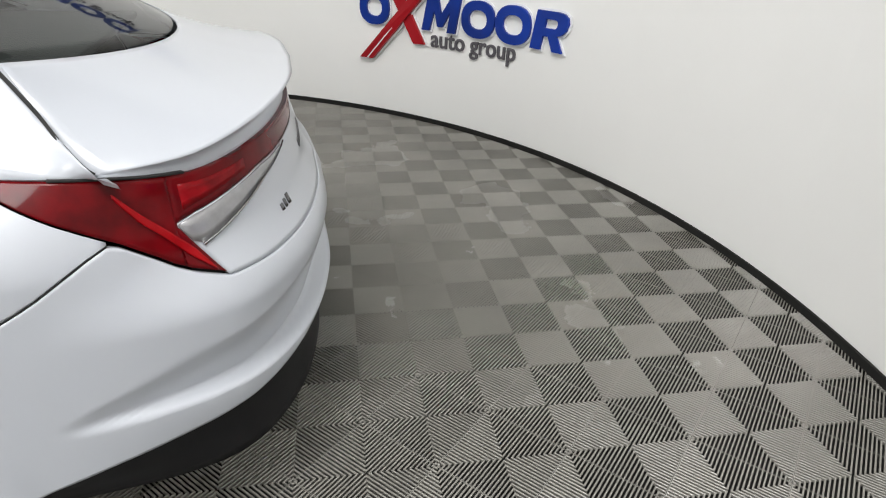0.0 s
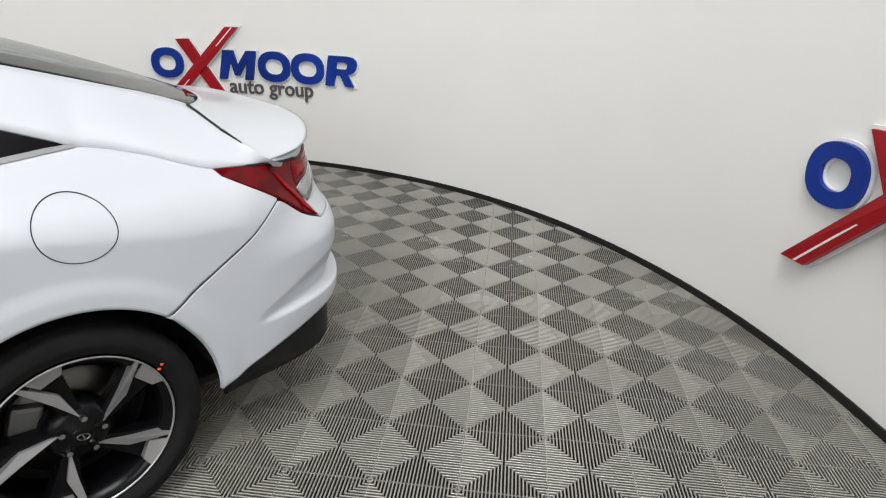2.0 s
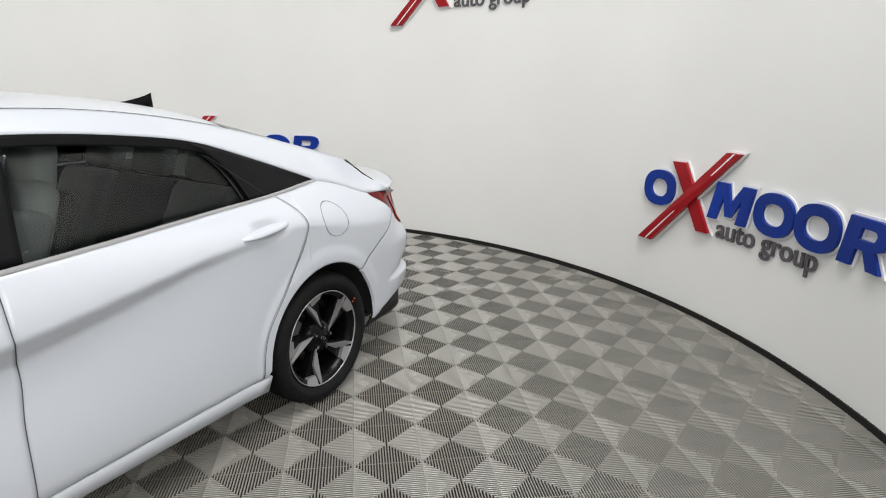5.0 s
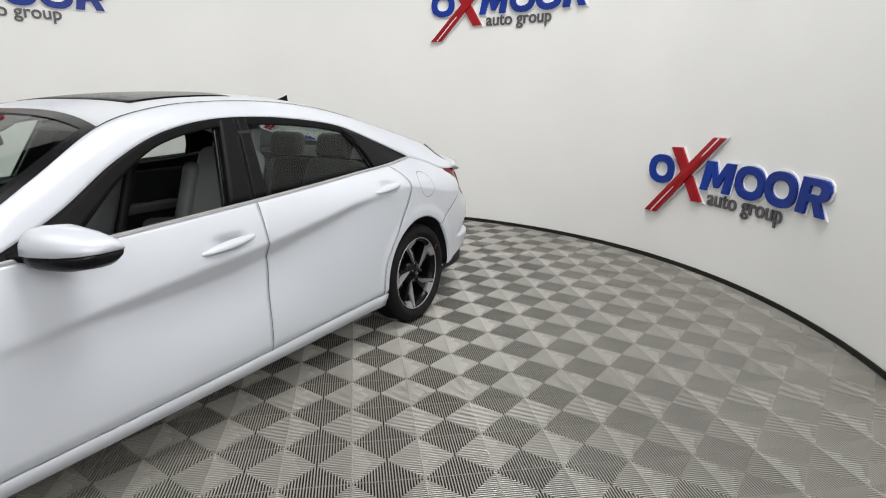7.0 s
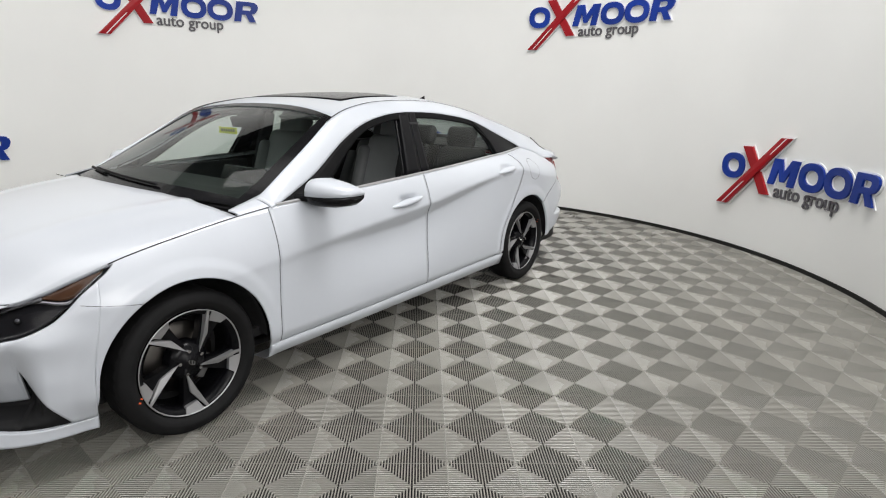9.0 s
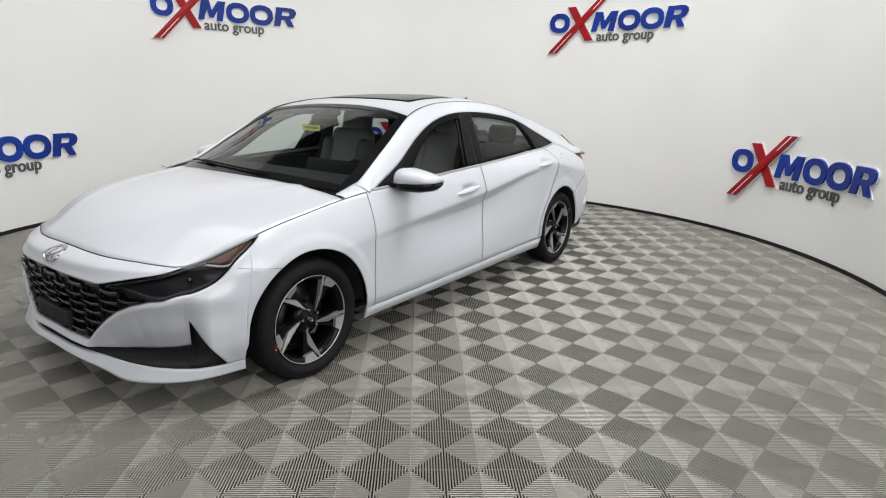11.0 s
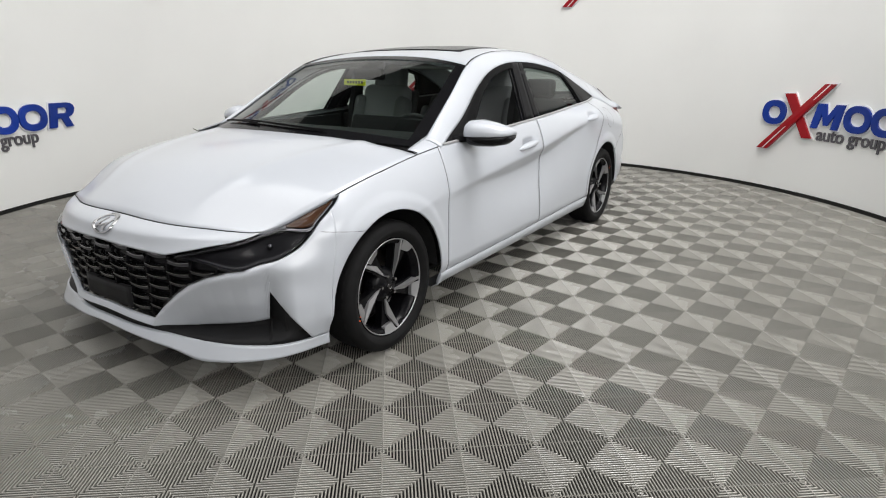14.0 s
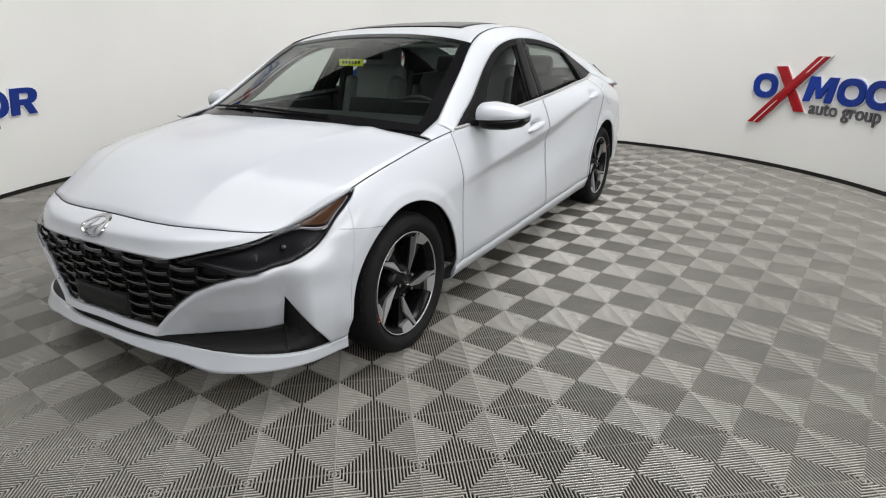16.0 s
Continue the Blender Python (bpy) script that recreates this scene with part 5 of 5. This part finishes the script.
def seat(x, y, parent):
    base = rounded("seat", (x, y, 0.52), (0.50, 0.50, 0.16), SEAT_M, parent, "light grey front seat", bevel=0.10, turn=(0, -6, 0))
    lean = -18
    rounded("seat_back", (x - 0.27, y, 0.81), (0.13, 0.40, 0.60), SEAT_M, base, bevel=0.06, turn=(0, lean, 0))
    for k in (-1, 1):
        rounded("bolster", (x - 0.22, y + k * 0.185, 0.78), (0.14, 0.09, 0.50), SEAT_SIDE_M, base, bevel=0.045, turn=(0, lean, 0))
        rounded("seat_bolster", (x + 0.02, y + k * 0.22, 0.57), (0.46, 0.08, 0.12), SEAT_SIDE_M, base, bevel=0.04, turn=(0, -6, 0))
    rounded("seat_shell", (x - 0.335, y, 0.79), (0.05, 0.44, 0.56), DASH_M, base, "dark back of the seat", bevel=0.02, turn=(0, lean, 0))
    rounded("headrest", (x - 0.385, y, 1.13), (0.11, 0.27, 0.21), SEAT_M, base, bevel=0.05, turn=(0, lean + 8, 0))
    for k in (-1, 1):
        bm = bmesh.new()
        bmesh.ops.create_cone(bm, cap_ends=True, segments=8, radius1=0.007, radius2=0.007, depth=0.10, matrix=pose(x - 0.365, y + k * 0.06, 1.05, 0, -12, 0))
        part("headrest_post", bm, CHROME_M, base)
    return base


seat(-0.09, 0.37, car)
seat(0.14, -0.37, car)
bench = rounded("rear_bench", (-0.78, 0, 0.52), (0.50, 1.24, 0.16), SEAT_M, car, "light grey rear bench seat", bevel=0.06, turn=(0, -6, 0))
# seat back and headrests are coloured dark to stand in for deep cabin shade
rounded("bench_back", (-1.10, 0, 0.75), (0.14, 0.46, 0.48), DASH_M, bench, "middle of the rear seat back, coloured dark for cabin shade", bevel=0.05, turn=(0, -26, 0))
for k in (-1, 1):
    rounded("bench_side", (-1.07, k * 0.43, 0.75), (0.15, 0.40, 0.50), SHADED_SEAT_M, bench, bevel=0.06, turn=(0, -26, 0))
    rounded("bench_bolster", (-1.00, k * 0.62, 0.70), (0.14, 0.09, 0.40), SHADED_SEAT_M, bench, bevel=0.04, turn=(0, -26, 0))
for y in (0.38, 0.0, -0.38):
    rounded("rear_headrest", (-1.20, y, 1.055), (0.09, 0.25, 0.15), SHADED_SEAT_M, bench, bevel=0.05, turn=(0, -18, 0))
part("parcel_shelf", box_bm(-1.85, -0.58, 0.965, -1.22, 0.58, 0.985, 0.006), DASH_M, car)
part("cabin_floor", box_bm(-1.3, -0.80, 0.28, 1.1, 0.80, 0.32), CARPET_M, car)
rings = []
for y in (-0.74, -0.6, -0.2, 0.2, 0.6, 0.74):
    bend_in = 0.05 * (y / 0.74) ** 2
    rings.append([(1.06 - bend_in * 2.2, y, 0.868 - bend_in * 0.3), (0.86 - bend_in, y, 0.888), (0.64, y, 0.888), (0.56, y, 0.855), (0.55, y, 0.74), (0.64, y, 0.60), (0.80, y, 0.45), (1.0 - bend_in, y, 0.45)])
dash = lofted("dashboard", rings, DASH_M, car, "dark grey dashboard")
for p in dash.data.polygons:
    p.use_smooth = False
rounded("instrument_screen", (0.585, 0.26, 0.905), (0.05, 0.55, 0.11), GLOSS_BLACK_M, dash, bevel=0.02, turn=(0, -20, 0))
rounded("centre_console", (0.10, 0, 0.50), (0.95, 0.22, 0.24), DASH_M, car, bevel=0.03)
# steering wheel
rows = []
for i in range(41):
    a = 2 * math.pi * i / 40
    row = []
    for j in range(9):
        b = 2 * math.pi * j / 8
        r = 0.178 + 0.015 * math.cos(b)
        row.append(Vector((0.015 * math.sin(b), r * math.cos(a), r * math.sin(a))))
    rows.append(row)
v2, f2 = grid_mesh(rows)
m = pose(0.42, 0.37, 0.80, 0, 24, 0)
steer = mesh_object("steering_wheel", [m @ p for p in v2], f2, DASH_M, car, "dark steering wheel", smooth=True)
rounded("wheel_boss", (0.44, 0.37, 0.80), (0.06, 0.15, 0.11), DASH_M, steer, bevel=0.03, turn=(0, 24, 0))
for k in (-1, 1):
    rounded("wheel_spoke", (0.43, 0.37 + k * 0.11, 0.80), (0.03, 0.14, 0.035), DARK_CHROME_M, steer, bevel=0.01, turn=(0, 24, 0))
rounded("steering_column", (0.53, 0.37, 0.76), (0.20, 0.09, 0.10), DASH_M, steer, bevel=0.03, turn=(0, 24, 0))
for side in (1, -1):
    for xa, xb in ((0.90, -0.10), (-0.16, -1.02)):
        part("door_lining", box_bm(xb, side * 0.765 - 0.02, 0.32, xa, side * 0.765 + 0.02, 0.885, 0.012), DASH_M, car)
        rounded("armrest", ((xa + xb) / 2 - 0.05, side * 0.715, 0.66), (0.5, 0.08, 0.06), SEAT_SIDE_M, car, bevel=0.02)
    part("pillar_lining", prism_at([(-0.22, 0.50), (-0.12, 0.50), (-0.12, 0.92), (-0.205, 1.20), (-0.285, 1.20), (-0.22, 0.92)], side * 0.67 - 0.02, side * 0.67 + 0.02), DASH_M, car)
rows = [[Vector(roof_row(0.30 - 1.44 * i / 16)(-0.98 + 1.96 * j / 16)) - Vector((0, 0, 0.028)) for j in range(17)] for i in range(17)]
sheet("headliner", rows, lambda p: Vector((0, 0, -1)), HEADLINER_M, car, depth=0.004)
rounded("rear_view_mirror", (0.44, 0.0, 1.185), (0.03, 0.23, 0.065), TRIM_M, car, "black rear-view mirror", bevel=0.02, turn=(0, 15, 0))
rounded("mirror_mount", (0.40, 0.0, 1.225), (0.10, 0.14, 0.04), TRIM_M, car, bevel=0.02, turn=(0, 25, 0))
rounded("sun_visor", (0.26, 0.36, 1.235), (0.14, 0.40, 0.018), HEADLINER_M, car, bevel=0.008, turn=(0, 12, 0))
rounded("sun_visor", (0.26, -0.36, 1.235), (0.14, 0.40, 0.018), HEADLINER_M, car, bevel=0.008, turn=(0, 12, 0))
tag = tagged(part("price_tag", box_bm(0.520, -0.130, 1.122, 0.5215, 0.040, 1.158), YELLOW_M), "yellow paper tag hanging from the rear-view mirror", "tag")
for k in range(6):
    part("dark_bar", box_bm(0.5218, -0.105 + 0.022 * k, 1.133, 0.5224, -0.092 + 0.022 * k, 1.148), SEAM_M, tag)

# ---- shut lines ----


def shut_line(name, pts, radius=0.0022, material=SEAM_M):
    """A thin dark gap along a row of points."""
    rows = []
    for i, p in enumerate(pts):
        a, b = Vector(pts[max(i - 1, 0)]), Vector(pts[min(i + 1, len(pts) - 1)])
        d = (b - a).normalized()
        u = d.orthogonal().normalized()
        w = d.cross(u)
        rows.append([Vector(p) + (u * math.cos(q) + w * math.sin(q)) * radius for q in (0, math.pi / 2, math.pi, 1.5 * math.pi, 2 * math.pi)])
    v, f = grid_mesh(rows)
    return mesh_object(name, v, f, material, car)


shut_line("bonnet_gap", [skin(abs(i) * 0.805 / 50, hood_line(abs(i) * 0.805 / 50) - 0.0015, 0.0005, 1 if i >= 0 else -1) for i in range(-50, 51)])
for side in (1, -1):
    ends = []
    for i in range(41):
        s_e = 1.165 + (s_at(0.93) - 1.165) * i / 40
        p = skin(s_e, top_z(plan_x(s_e)) + 0.001, 0.001, side)
        ends.append(p)
    shut_line("wing_gap", ends)
    shut_line("bonnet_corner_gap", [Vector((1.085 + 0.058 * i / 8, side * (0.815 - 0.035 * i / 8), 0.853 + 0.022 * i / 8 + 0.004)) for i in range(9)])
    shut_line("boot_gap", [Vector((boot_edge(i / 20).x, side * (boot_edge(i / 20).y + 0.005), boot_edge(i / 20).z + 0.0030)) for i in range(21)], 0.0040)
    for f, z0, z1 in ((door_front, 0.262, 0.868), (door_mid, 0.268, 0.912), (door_back, 0.285, 0.962)):
        shut_line("door_gap", [skin(s_at(f(z0 + (z1 - z0) * i / 40)), z0 + (z1 - z0) * i / 40, 0.0006, side) for i in range(41)], 0.0018, GAP_M)
    shut_line("bumper_gap", [skin(s_at(-1.59 - 0.38 * i / 24), seam_z(-1.59 - 0.38 * i / 24), 0.0010, side) for i in range(25)], 0.0014)
    shut_line("fender_gap", [skin(1.05 + (s_at(1.55) - 1.05) * i / 10, 0.634 - 0.028 * i / 10, 0.0009, side) for i in range(11)], 0.0014)
    strip("rear_reflector", 4.965, 5.10, lambda s: valance_top(s) - 0.024, lambda s: valance_top(s) - 0.006, side, TAIL_M, car, deep=0.018, n=12, nv=2, label="dark red bumper reflector")
    shut_line("pillar_gap", [Vector((-1.150 + 0.20 * (i / 12), side * (glass_y(-1.150 + 0.20 * i / 12, 0.975 + 0.165 * i / 12) + 0.003), 0.975 + 0.165 * i / 12)) for i in range(13)], 0.002)

# ---- floor tiles laid last ----
near_tiles = sorted(spots, key=lambda s: (s[0] + 0.3) ** 2 * 0.35 + (s[1] - 1.9) ** 2)[:300]
near_set = set(near_tiles)
for x, y in near_tiles:
    t = new("tile", tile_data)
    t.parent = floor
    t.matrix_world = pose(x, y, random.uniform(-0.0006, 0.0), 0, 0, math.degrees(TURN))
base_v, base_f = np.array(tv), np.array(tf)
rest = [s for s in spots if s not in near_set]
rot = np.array([[ca, sa, 0], [-sa, ca, 0], [0, 0, 1]])
turned = base_v @ rot
all_v = np.concatenate([turned + (x, y, 0) for x, y in rest])
all_f = np.concatenate([base_f + k * len(base_v) for k in range(len(rest))])
rest_ob = mesh_object("tile_field", all_v.tolist(), all_f.tolist(), RIB_M, floor)
rest_ob.data.polygons.foreach_set("use_smooth", crowned * len(rest))
rest_ob["kind"] = "stuff"
